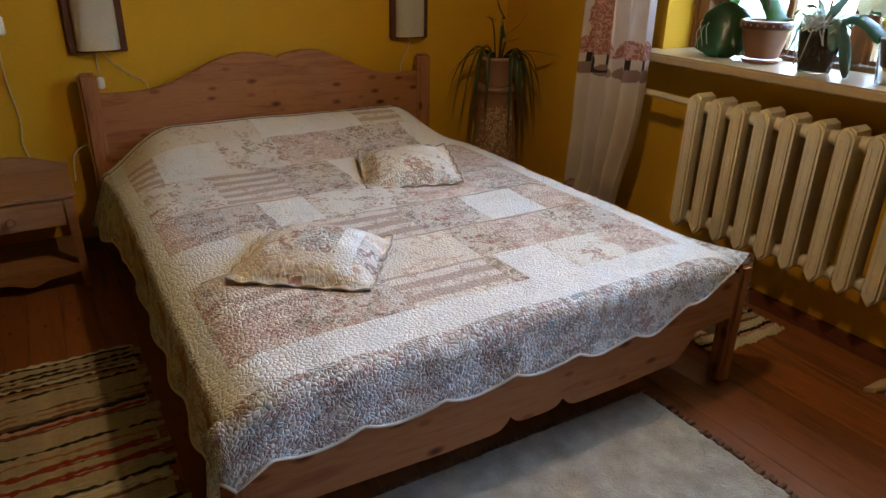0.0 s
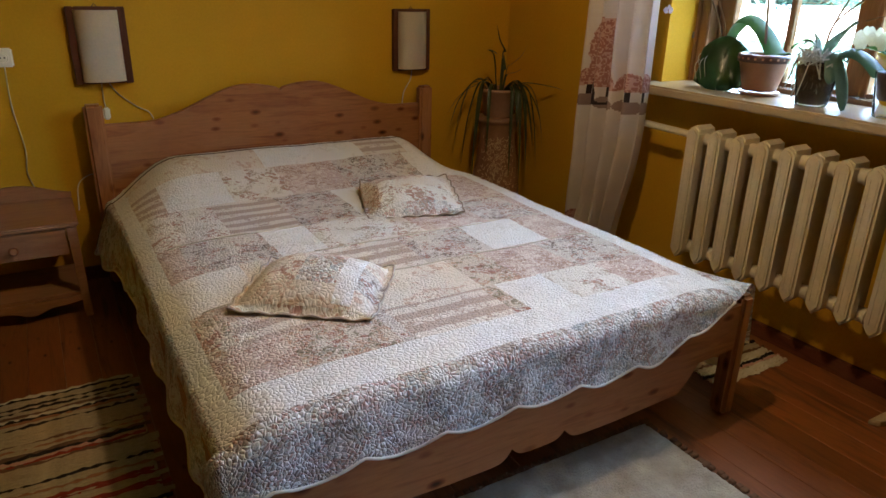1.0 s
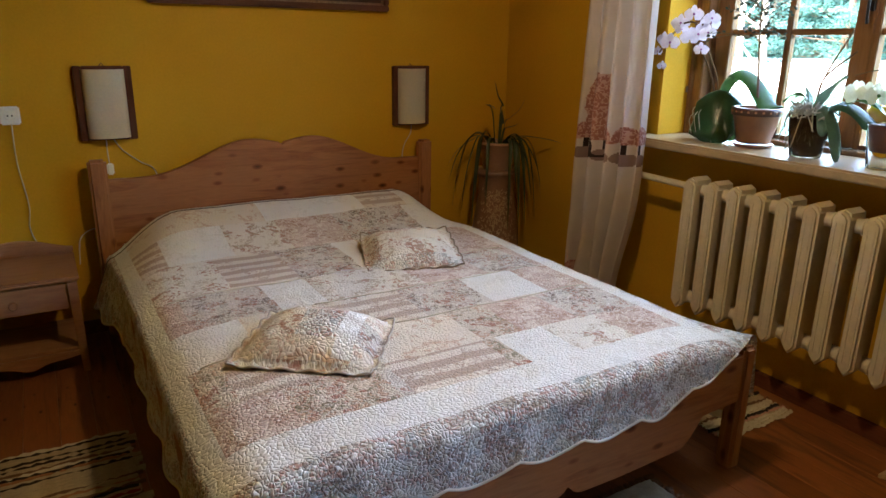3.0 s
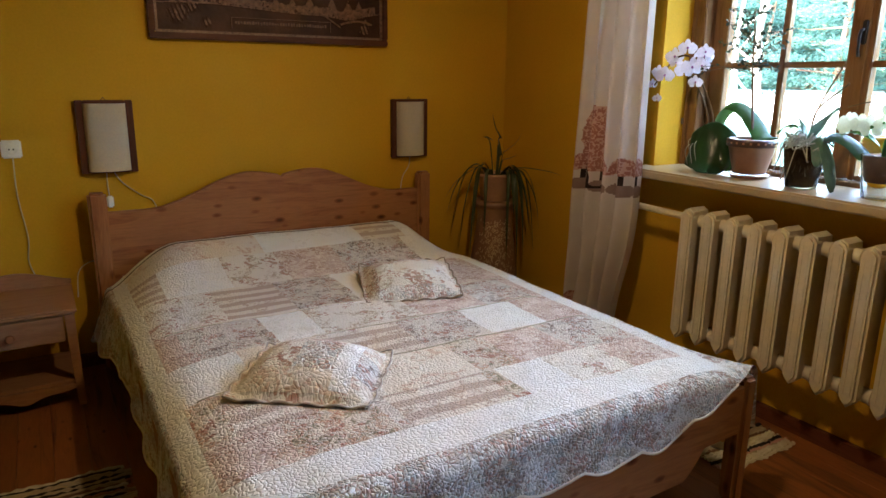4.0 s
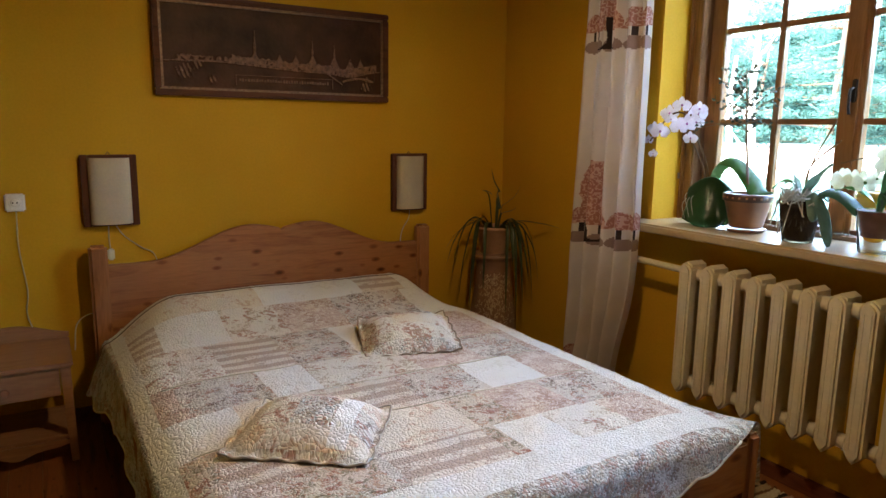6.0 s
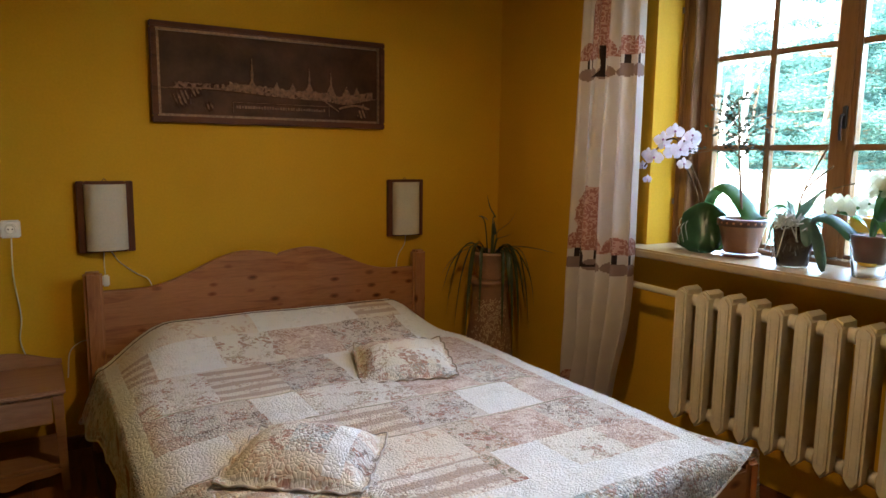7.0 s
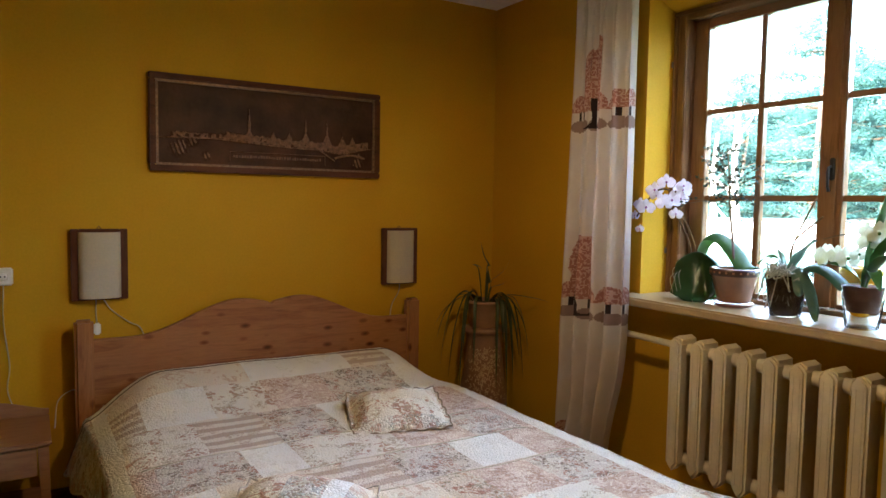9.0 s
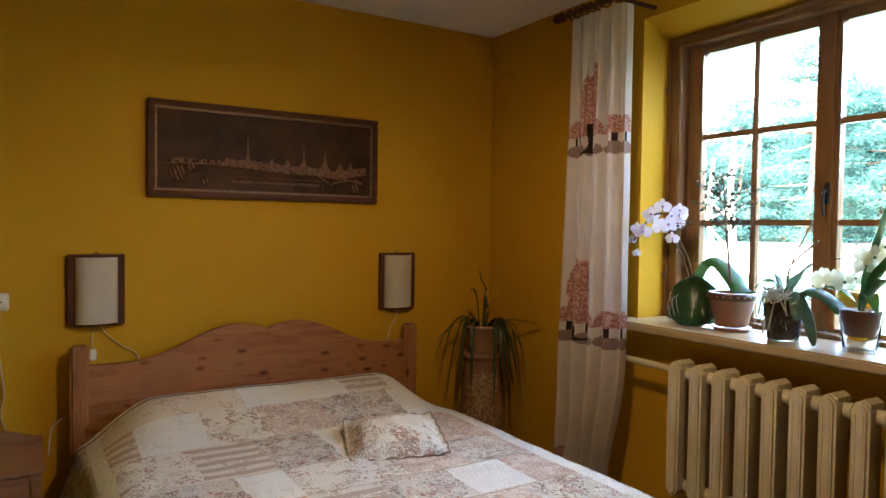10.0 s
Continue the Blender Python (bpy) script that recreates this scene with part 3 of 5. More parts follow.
flat = {k: g[0] for k, g in grid.items()}
for (ai, bi), (co, uv, hang) in list(grid.items()):
    a0, a1 = flat.get((ai - 1, bi), co), flat.get((ai + 1, bi), co)
    b0, b1 = flat.get((ai, bi - 1), co), flat.get((ai, bi + 1), co)
    nrm = (b1 - b0).cross(a1 - a0)
    if nrm.length > 1e-9:
        grid[ai, bi] = (co + nrm.normalized() * pucker(*uv), uv, hang)
cells = {}
for ai in range(len(fas) - 1):
    for bi in range(len(fbs) - 1):
        q = [(ai, bi), (ai, bi + 1), (ai + 1, bi + 1), (ai + 1, bi)]
        if all(k in grid for k in q):
            c = sum((grid[k][0] for k in q), Vector()) / 4
            hang = max(grid[k][2] for k in q)
            num, cl = cloth_at(c.x, c.y, hang)
            cells.setdefault((num, cl.name), []).append(q)
for (num, cname), quads in cells.items():
    bm = bmesh.new()
    layer = bm.loops.layers.uv.new("UVMap")
    vs = {}
    for q in quads:
        for k in q:
            if k not in vs:
                vs[k] = bm.verts.new(grid[k][0])
        f = bm.faces.new([vs[k] for k in q])
        for lp, k in zip(f.loops, q):
            lp[layer].uv = grid[k][1]
    nm = "hanging_border" if num >= 1000 else "white_band" if num >= 900 else "patch"
    part(nm, bm, bpy.data.materials[cname], spread, smooth=True)
na, nb = len(fas) - 1, len(fbs) - 1
edges = [[grid[a, nb][0] for a in range(NH, NH + NA + 1)], [grid[0, b][0] for b in range(NB + 1)], [grid[na, b][0] for b in range(NB + 1)],
         [grid[a, 0][0] for a in range(na + 1)],
         [quilt_point(-math.cos(t), 1 + math.sin(t))[0] for t in np.linspace(0.0, math.pi / 2, 20)]]
for e in edges:
    part("piping", tube(e[::2] + [e[-1]], 0.0045, 6), C_PIPING, spread, smooth=True)

# stitched seam across the head end
seam = [grid[a, 14][0] + Vector((0, 0, 0.001)) for a in range(4, na - 3)]
for k, y_row in enumerate((-1.12, -1.40, -1.67)):
    bi = min(range(NB + 1), key=lambda b: abs(flat[NH + 100, b].y - y_row))
    line = [flat[a, bi] + Vector((0, 0.010 * noise.noise(Vector((flat[a, bi].x * 4, 7, 0))), 0.0018)) for a in range(NH + 12 + 60 * (k == 1), NH + NA - 12, 3)]
    part("row_seam", tube(line, 0.0018, 5), C_PIPING, spread, smooth=True)
part("head_seam", tube(seam, 0.0028, 5), M_SEAM, spread, "dark stitched seam", True)


def cushion(at, turn, size, deep, thick, tilt, cloth_of, label, trim):
    ob = thing("cushion", label, "cushion", group="cushions on the bed")
    n = 40
    h, hd = size / 2, deep / 2
    sets = {}
    rim = []
    for sgn in (1, -1):
        pts = {}
        for i in range(n + 1):
            for j in range(n + 1):
                a, b = -1 + 2 * i / n, -1 + 2 * j / n
                lobe = lambda u: 0.022 * abs(math.cos(u * math.pi * 2.5))
                pin = 1 - (0.015 * (1 - a * a) + lobe(a)) * (abs(b) ** 8) - (0.015 * (1 - b * b) + lobe(b)) * (abs(a) ** 8)
                ea, eb = min(1.0, abs(a) / 0.90), min(1.0, abs(b) / 0.90)
                e = ((1 - ea ** 2.7) * (1 - eb ** 2.7)) ** 0.75
                z = thick * e if sgn > 0 else -0.008 * e
                z += sgn * e * 0.012 * noise.noise(Vector((a * 2.2 + at[0] * 9, b * 2.2, 1.0)))
                ripple = 0.005 * math.sin(i * 0.82 + 1) * abs(b) ** 10 + 0.005 * math.sin(j * 0.82) * abs(a) ** 10
                pin *= 1 - 0.05 * (a * b) ** 6
                pts[i, j] = Vector((a * h * pin, b * hd * pin, z + ripple + 0.002 * sgn))
        for i in range(n):
            for j in range(n):
                q = [(i, j), (i + 1, j), (i + 1, j + 1), (i, j + 1)]
                c = cloth_of(-1 + 2 * (i + 0.5) / n, -1 + 2 * (j + 0.5) / n) if sgn > 0 else C_UNDER
                sets.setdefault(c.name, []).append(([pts[k] for k in (q if sgn > 0 else q[::-1])], [(-1 + 2 * k[0] / n, -1 + 2 * k[1] / n) for k in (q if sgn > 0 else q[::-1])]))
        if sgn > 0:
            rim = [pts[i, 0] for i in range(n)] + [pts[n, j] for j in range(n)] + [pts[i, n] for i in range(n, 0, -1)] + [pts[0, j] for j in range(n, -1, -1)]
    for cname, faces in sets.items():
        bm = bmesh.new()
        layer = bm.loops.layers.uv.new("UVMap")
        vs = {}
        for co, uv in faces:
            keys = [tuple(round(x, 6) for x in pt) for pt in co]
            for kk, pt in zip(keys, co):
                if kk not in vs:
                    vs[kk] = bm.verts.new(pt)
            f = bm.faces.new([vs[kk] for kk in keys])
            for lp, t in zip(f.loops, uv):
                lp[layer].uv = (t[0] * h + at[0], t[1] * hd)
        part("cover_panel", bm, bpy.data.materials[cname], ob, smooth=True)
    part("piping", tube(rim, 0.0034, 6), trim, ob, smooth=True)
    ob.matrix_world = pose(*at) @ pose(0, 0, 0, 0, 0, turn) @ pose(0, 0, 0, *tilt)
    return ob


def cloth_one(a, b):
    if b < -0.86:
        return C_FLORAL
    if 0.38 < a < 0.64 and b > -0.80:
        return C_WHITE
    if b < -0.50 or a < -0.62:
        return C_BEIGE
    if a > 0.62:
        return C_GREY if b < 0.2 else C_BEIGE
    return C_FLORAL if a < -0.15 else C_ROSE if b > 0.3 else C_BORDER


def cloth_two(a, b):
    if b < -0.66:
        return C_BORDER
    # grey cloth at the left edge also paints in the hem's shadow
    if a < -0.66:
        return C_GREY
    if b > 0.3 and a < 0.3:
        return C_ROSE
    return C_FLORAL if a < -0.3 or b < -0.1 else C_BEIGE


cushion((-1.885, -1.715, 0.522), -37, 0.43, 0.37, 0.082, (2, 0, 0), cloth_one, "quilted patchwork cushion with a white cross strip lying on the bed", M_TRIM)
cushion((-1.215, -1.040, 0.536), -19, 0.41, 0.40, 0.062, (8, -2, 0), cloth_two, "quilted cream patchwork cushion leaning near the bed's head", M_TRIM_SHADED)

# ---- radiator ----
radiator = thing("radiator", "cream enamelled cast-iron column radiator under the window", "radiator", (-0.05, 0, 0))


def pointed_bar(x0, x1, z0, z1, w, tip):
    """An upright hollow-looking bar: flat cheeks, a shallow ridge on the front, pointed ends."""
    h = w / 2
    out = [(-h, z0 + tip), (-h * 0.55, z0 + tip * 0.45), (0, z0), (h * 0.55, z0 + tip * 0.45), (h, z0 + tip), (h, z1 - tip * 0.8), (h * 0.6, z1 - tip * 0.3), (0, z1), (-h * 0.6, z1 - tip * 0.3), (-h, z1 - tip * 0.8)]
    return slab(out, x1 - x0, "x", x0, 0.009)


def rad_section():
    bm = pointed_bar(-0.140, -0.086, 0.275, 0.853, 0.060, 0.036)
    merged(bm, box(-0.088, -0.004, -0.008, 0.008, 0.30, 0.835, 0.004))
    for z in (0.322, 0.800):
        merged(bm, box(-0.09, -0.05, -0.024, 0.024, z - 0.033, z + 0.033, 0.012))
    merged(bm, slab([(-0.028, 0.80), (0.028, 0.80), (0.024, 0.845), (0, 0.858), (-0.024, 0.845)], 0.10, "x", -0.125, 0.006))
    return bm


def rad_hub(z):
    b = lathe([(0.0, -0.056), (0.027, -0.056), (0.027, -0.006), (0.031, -0.004), (0.031, 0.004), (0.027, 0.006), (0.027, 0.056), (0, 0.056)], 16)
    bmesh.ops.rotate(b, verts=b.verts[:], cent=(0, 0, 0), matrix=Matrix.Rotation(radians(90), 3, "X"))
    bmesh.ops.translate(b, verts=b.verts[:], vec=(-0.073, 0, z))
    return b


sec0 = part("section", rad_section(), M_RAD, radiator)
hub0 = part("hub", rad_hub(0.322), M_RAD, radiator, smooth=True)
hub1 = part("hub", rad_hub(0.800), M_RAD, radiator, smooth=True)
ribs = [(part("front_rib", box(-0.1418, -0.139, s - 0.0016, s + 0.0016, 0.325, 0.81, 0.0008), M_RAD, radiator), s) for s in (-0.012, 0.012)]
for k in range(12):
    y = -1.606 - 0.1078 * k
    for rib, s in ribs:
        o = rib if k == 0 else rib.copy()
        if k:
            scene.collection.objects.link(o)
        o.location = (0, y, 0)
    for src, dy in ((sec0, 0.0), (hub0, -0.054), (hub1, -0.054)):
        if src is not sec0 and k == 11:
            continue
        o = src if k == 0 else src.copy()
        if k:
            scene.collection.objects.link(o)
        o.location = (0, y + dy, 0)
bm = tube([(-0.073, -1.59, 0.806), (-0.073, -1.5, 0.806), (-0.073, -1.1, 0.812), (-0.073, -0.93, 0.815), (-0.06, -0.90, 0.815), (-0.02, -0.895, 0.815), (0.05, -0.895, 0.815)], 0.0145, 12)
for y, r in ((-1.575, 0.024), (-1.55, 0.020)):
    b = lathe([(0, -0.011), (r, -0.011), (r, 0.011), (0, 0.011)], 12)
    bmesh.ops.rotate(b, verts=b.verts[:], cent=(0, 0, 0), matrix=Matrix.Rotation(radians(90), 3, "X"))
    bmesh.ops.translate(b, verts=b.verts[:], vec=(-0.073, y, 0.806))
    merged(bm, b)
part("feed_pipe", bm, M_RAD, radiator, smooth=True)
for y in (-1.66, -2.52):
    part("bracket", box(-0.03, 0.05, y - 0.008, y + 0.008, 0.76, 0.778, 0.002), M_RAD, radiator)
b = lathe([(0, 0), (0.017, 0), (0.017, 0.012), (0.008, 0.02), (0, 0.02)], 8)
bmesh.ops.rotate(b, verts=b.verts[:], cent=(0, 0, 0), matrix=Matrix.Rotation(radians(-90), 3, "X"))
bmesh.ops.translate(b, verts=b.verts[:], vec=(-0.073, -1.585, 0.318))
part("end_plug", b, M_RAD, radiator, smooth=True)

# ---- curtain ----
K_CLOTH = woven("undyed_curtain_cloth", (0.53, 0.445, 0.38), (0.60, 0.51, 0.44), 0.33)
K_CROWN = woven("tree_print_rose", (0.27, 0.105, 0.075), (0.34, 0.15, 0.105), 0.20)
K_VEIN = woven("tree_print_pale", (0.44, 0.25, 0.19), (0.50, 0.31, 0.25), 0.20)
K_TRUNK = woven("tree_print_black", (0.018, 0.010, 0.009), (0.03, 0.018, 0.015), 0.02)
K_EARTH = woven("tree_print_brown", (0.20, 0.125, 0.10), (0.26, 0.17, 0.135), 0.20)
SLOTS = [K_CLOTH, K_CROWN, K_VEIN, K_TRUNK, K_EARTH]


def crown_tone(q, z, s):
    return 2 if abs(noise.noise(Vector((q * 46, z * 62, s)))) < 0.15 else 1


# ground line; big trees (middle, half width, lowest and highest leaf); trunks (middle, half width, top)
TIERS = [
    (-0.093, ((0.17, 0.10, 0.12, 0.42),), ((0.17, 0.022, 0.16),)),
    (0.880, ((0.35, 0.215, 0.090, 0.378),), ((0.325, 0.034, 0.13), (0.455, 0.020, 0.11))),
    (1.774, ((0.40, 0.155, 0.09, 0.30), (0.47, 0.085, 0.20, 0.415), (0.35, 0.07, 0.22, 0.36)), ((0.40, 0.030, 0.13),)),
]


def print_at(q, z):
    """The slot of the printed pattern at the width q (0 to 1) and height z."""
    for g, crowns, trunks in TIERS:
        h = z - g
        if not -0.045 < h < 0.46:
            continue
        wob = noise.noise(Vector((q * 14, z * 22, 5)))
        for qc, w, high in trunks:
            root = max(0.0, 1 - h / 0.022) ** 2 * 0.055
            sway = 0.010 * math.sin(h * 40)
            if -0.006 < h < high and abs(q - qc - sway) < w * (1 - 0.3 * h / high) + root:
                return 3
        for qc, hw, lo, hi in crowns:
            mid, rad = (lo + hi) / 2, (hi - lo) / 2
            if abs((q - qc) / hw) ** 2.5 + abs((h - mid) / rad) ** 2.5 < 1 + 0.35 * wob:
                return crown_tone(q, z, 2.0)
        ph = (q * 7.6 + 0.3) % 1.0
        wide = math.sqrt(max(0.0, 1 - ((ph - 0.5) / 0.49) ** 2))
        if 0.074 + 0.006 * wob < h < 0.088 + 0.068 * wide:
            return crown_tone(q, z, 7.0)
        if 0.034 < h <= 0.078 and abs(ph - 0.5) < 0.085:
            return 3
        if abs(h) < 0.036 and h < 0.036 - 0.030 * (1 - wide) and h > -0.022 * wide:
            return 4
    return 0


curtain = thing("curtain", "off-white curtain printed with rose-brown trees hanging beside the window", "curtain")
NQ, NZ = 260, 440
bm = bmesh.new()
rows = []
for iz in range(NZ + 1):
    z = 2.424 - (2.424 - 0.05) * iz / NZ
    k = (2.424 - z) / 2.38
    left = -0.992 + 0.055 * min(1.0, k * 1.5)
    right = -1.340 + max(0.0, (0.80 - z) / 0.75) ** 1.5 * 0.15
    row = []
    for iq in range(NQ + 1):
        q = iq / NQ
        s = min(1.0, q / 0.93)
        amp = 0.012 + 0.021 * min(1, k * 1.5)
        ph = s * 2 * math.pi * 4.6 + 0.9 * math.sin(s * 5 + 1) + 0.55 * math.sin(k * 3.2 + s * 3)
        fold = math.sin(ph) + 0.30 * math.sin(2 * ph + 0.6 + k)
        pleat = 0.016 * max(0.0, 1 - k * 1.6) * math.sin(s * 2 * math.pi * 9.2)
        x = -0.235 + amp * fold + pleat - 0.02 * k * math.sin(s * 3.1)
        x += 0.004 * noise.noise(Vector((s * 9, z * 3.5, 1)))
        if z < 0.75:
            x += 0.020 * ((0.75 - z) / 0.7) * math.sin(s * 7 + z * 9)
        y = left + (right - left) * (s + 0.020 * math.cos(ph))
        if q > 0.93:
            # the hem turns back towards the window
            e = (q - 0.93) / 0.07
            x += 0.050 * e
            y += 0.006 * e * e
        row.append(bm.verts.new((x, y, z)))
    rows.append(row)
for iz in range(NZ):
    for iq in range(NQ):
        f = bm.faces.new((rows[iz][iq], rows[iz][iq + 1], rows[iz + 1][iq + 1], rows[iz + 1][iq]))
        f.material_index = print_at((iq + 0.5) / NQ, f.calc_center_median().z)
part("cloth", bm, SLOTS, curtain, smooth=True)
rod = thing("curtain_rod", "dark wooden curtain rod with turned finial and rings", "curtain rod")
part("pole", tube([(-0.222, -0.92, 2.466), (-0.222, -3.25, 2.466)], 0.014, 12), M_DARKWOOD, rod, smooth=True)
bm = lathe([(0, 0), (0.014, 0), (0.016, 0.01), (0.024, 0.014), (0.024, 0.022), (0.015, 0.027), (0.022, 0.04), (0.026, 0.055), (0.018, 0.07), (0.008, 0.078), (0.01, 0.084), (0, 0.09)], 14)
bmesh.ops.rotate(bm, verts=bm.verts[:], cent=(0, 0, 0), matrix=Matrix.Rotation(radians(-90), 3, "X"))
bmesh.ops.translate(bm, verts=bm.verts[:], vec=(-0.222, -0.92, 2.466))
part("finial", bm, M_DARKWOOD, rod, smooth=True)
for y in (-1.30, -3.15):
    part("bracket", box(-0.235, 0.0, y - 0.012, y + 0.012, 2.440, 2.454, 0.003), M_DARKWOOD, rod)
for k in range(9):
    y = -0.965 - 0.047 * k
    pts = [(-0.222 + 0.024 * math.cos(a), y + 0.004 * math.sin(k * 2.1 + a), 2.462 + 0.024 * math.sin(a)) for a in np.linspace(0, 2 * math.pi, 15)]
    part("ring", tube(pts, 0.0045, 6), M_DARKWOOD, rod, smooth=True)

# ---- wall lamps ----
def wall_lamp(x0, x1, z0, z1):
    w, h = x1 - x0, z1 - z0
    ob = thing("wall_lamp", "dark wooden wall lamp with a bowed parchment shade, unlit", "wall lamp", (x0, 0, z0), "lamps over the headboard")
    part("backboard", box(0.004, w - 0.004, -0.012, 0, 0.004, h - 0.004), M_DARKWOOD, ob)
    for a, b in ((0, 0.034), (w - 0.034, w)):
        part("upright", box(a, b, -0.026, -0.012, 0, h, 0.003), M_DARKWOOD, ob)
    for a, b in ((0, 0.016), (h - 0.020, h)):
        part("crosspiece", box(0.034, w - 0.034, -0.024, -0.012, a, b, 0.003), M_DARKWOOD, ob)
    bm = bmesh.new()
    n = 18
    lo, hi = [], []
    for k in range(n + 1):
        t = k / n
        a = math.pi * t
        x = w / 2 - (w / 2 - 0.030) * math.cos(a)
        y = -0.022 - 0.052 * math.sin(a) ** 0.8
        lo.append(bm.verts.new((x, y, 0.012)))
        hi.append(bm.verts.new((x, y, h - 0.014)))
    for k in range(n):
        bm.faces.new((lo[k], lo[k + 1], hi[k + 1], hi[k]))
    bmesh.ops.solidify(bm, geom=bm.faces[:], thickness=0.0015)
    part("shade", bm, M_PAPER, ob, "cream parchment half-round shade", True)
    part("hook", tube([(w / 2 - 0.01, -0.008, h - 0.002), (w / 2, -0.009, h + 0.012), (w / 2 + 0.01, -0.008, h - 0.002)], 0.002, 6), M_BLACK, ob)
    return ob


wall_lamp(-2.357, -2.119, 0.931, 1.262)
wall_lamp(-0.788, -0.558, 0.930, 1.258)


def cord(points, label, r=0.0026):
    ob = part("power_cord", tube(curve_points(points, 8), r, 6), M_CORD, smooth=True)
    return tagged(ob, label, "cord")


LC = "thin white electric cord along the yellow wall"
cord([(-2.255, -0.01, 0.935), (-2.256, -0.008, 0.87), (-2.254, -0.012, 0.825)], LC)
cord([(-2.225, -0.01, 0.935), (-2.19, -0.008, 0.88), (-2.12, -0.008, 0.82), (-2.07, -0.01, 0.79), (-2.05, -0.03, 0.74)], LC)
cord([(-0.665, -0.01, 0.932), (-0.672, -0.008, 0.88), (-0.71, -0.008, 0.82), (-0.73, -0.02, 0.76), (-0.73, -0.03, 0.70)], LC)
cord([(-2.615, -0.02, 1.02), (-2.618, -0.012, 0.85), (-2.60, -0.008, 0.66), (-2.61, -0.008, 0.55), (-2.58, -0.01, 0.44)], LC)
cord([(-2.44, -0.3, 0.44), (-2.42, -0.1, 0.50), (-2.36, -0.012, 0.52), (-2.33, -0.012, 0.50)], LC)


def outlet(x, z, w, h, n, label):
    ob = thing("wall_socket", label, "socket", (x, 0, z))
    part("plate", box(-w / 2, w / 2, -0.014, 0, -h / 2, h / 2, 0.006, seg=3), M_WHITE, ob)
    for k in range(n):
        cx = (k - (n - 1) / 2) * w / n
        b = lathe([(0.0, 0.004), (0.015, 0.004), (0.019, 0.0), (0.022, 0.003), (0.024, 0.0)], 18)
        bmesh.ops.rotate(b, verts=b.verts[:], cent=(0, 0, 0), matrix=Matrix.Rotation(radians(90), 3, "X"))
        bmesh.ops.translate(b, verts=b.verts[:], vec=(cx, -0.016, 0))
        part("socket_well", b, M_WHITE, ob, smooth=True)
        for dx in (-0.008, 0.008):
            part("pin_hole", box(cx + dx - 0.003, cx + dx + 0.003, -0.0215, -0.0195, -0.003, 0.003), M_BLACK, ob)


outlet(-2.617, 1.055, 0.078, 0.078, 1, "square white plastic wall socket")
outlet(-2.252, 0.795, 0.03, 0.055, 0, "small white plastic cord junction behind the headboard post")

# ---- picture over the bed ----
M_PFRAME = timber("reddish_picture_frame", (0.10, 0.032, 0.014), (0.052, 0.017, 0.009), "x", 0.6)
M_GILT = surface("tarnished_copper", (0.11, 0.06, 0.035), (0.27, 0.15, 0.085), 0.45, 70, 120, 0.5, 0.002, 0.55)
M_FIELD = surface("dark_embossed_copper", (0.028, 0.011, 0.006), (0.088, 0.034, 0.017), 0.5, 5, 60, 0.6, 0.002, 0.0, 0.15)
# lighter copper for whatever stands out from the panel
M_RELIEF = surface("rubbed_copper", (0.10, 0.048, 0.026), (0.25, 0.13, 0.07), 0.5, 45, 160, 0.9, 0.003, 0.0, 0.2)
picture = thing("wall_picture", "long dark embossed copper picture of a spired riverside town", "picture", (-2.02, 0, 1.538))
PW, PH = 1.208, 0.467
for a, b, c, d in ((0, PW, 0, 0.030), (0, PW, PH - 0.030, PH), (0, 0.030, 0.030, PH - 0.030), (PW - 0.030, PW, 0.030, PH - 0.030)):
    part("frame_strip", box(a, b, -0.036, -0.004, c, d, 0.005), M_PFRAME, picture)
for a, b, c, d in ((0.03, PW - 0.03, 0.03, 0.042), (0.03, PW - 0.03, PH - 0.042, PH - 0.03), (0.03, 0.042, 0.042, PH - 0.042), (PW - 0.042, PW - 0.03, 0.042, PH - 0.042)):
    part("inner_fillet", box(a, b, -0.028, -0.01, c, d, 0.003), M_GILT, picture, "rubbed copper inner edge")
part("panel", box(0.042, PW - 0.042, -0.016, -0.006, 0.042, PH - 0.042), M_FIELD, picture)


SPIRES = {0.475: 0.345, 0.60: 0.225, 0.685: 0.238, 0.775: 0.318, 0.895: 0.305, 0.985: 0.248, 1.045: 0.232}


def bank(x):
    """Height of the river's far shore."""
    return 0.158 + 0.012 * math.sin(x * 6.0) - 0.022 * math.exp(-((x - 0.98) / 0.09) ** 2) + 0.012 * max(0.0, 0.40 - x)


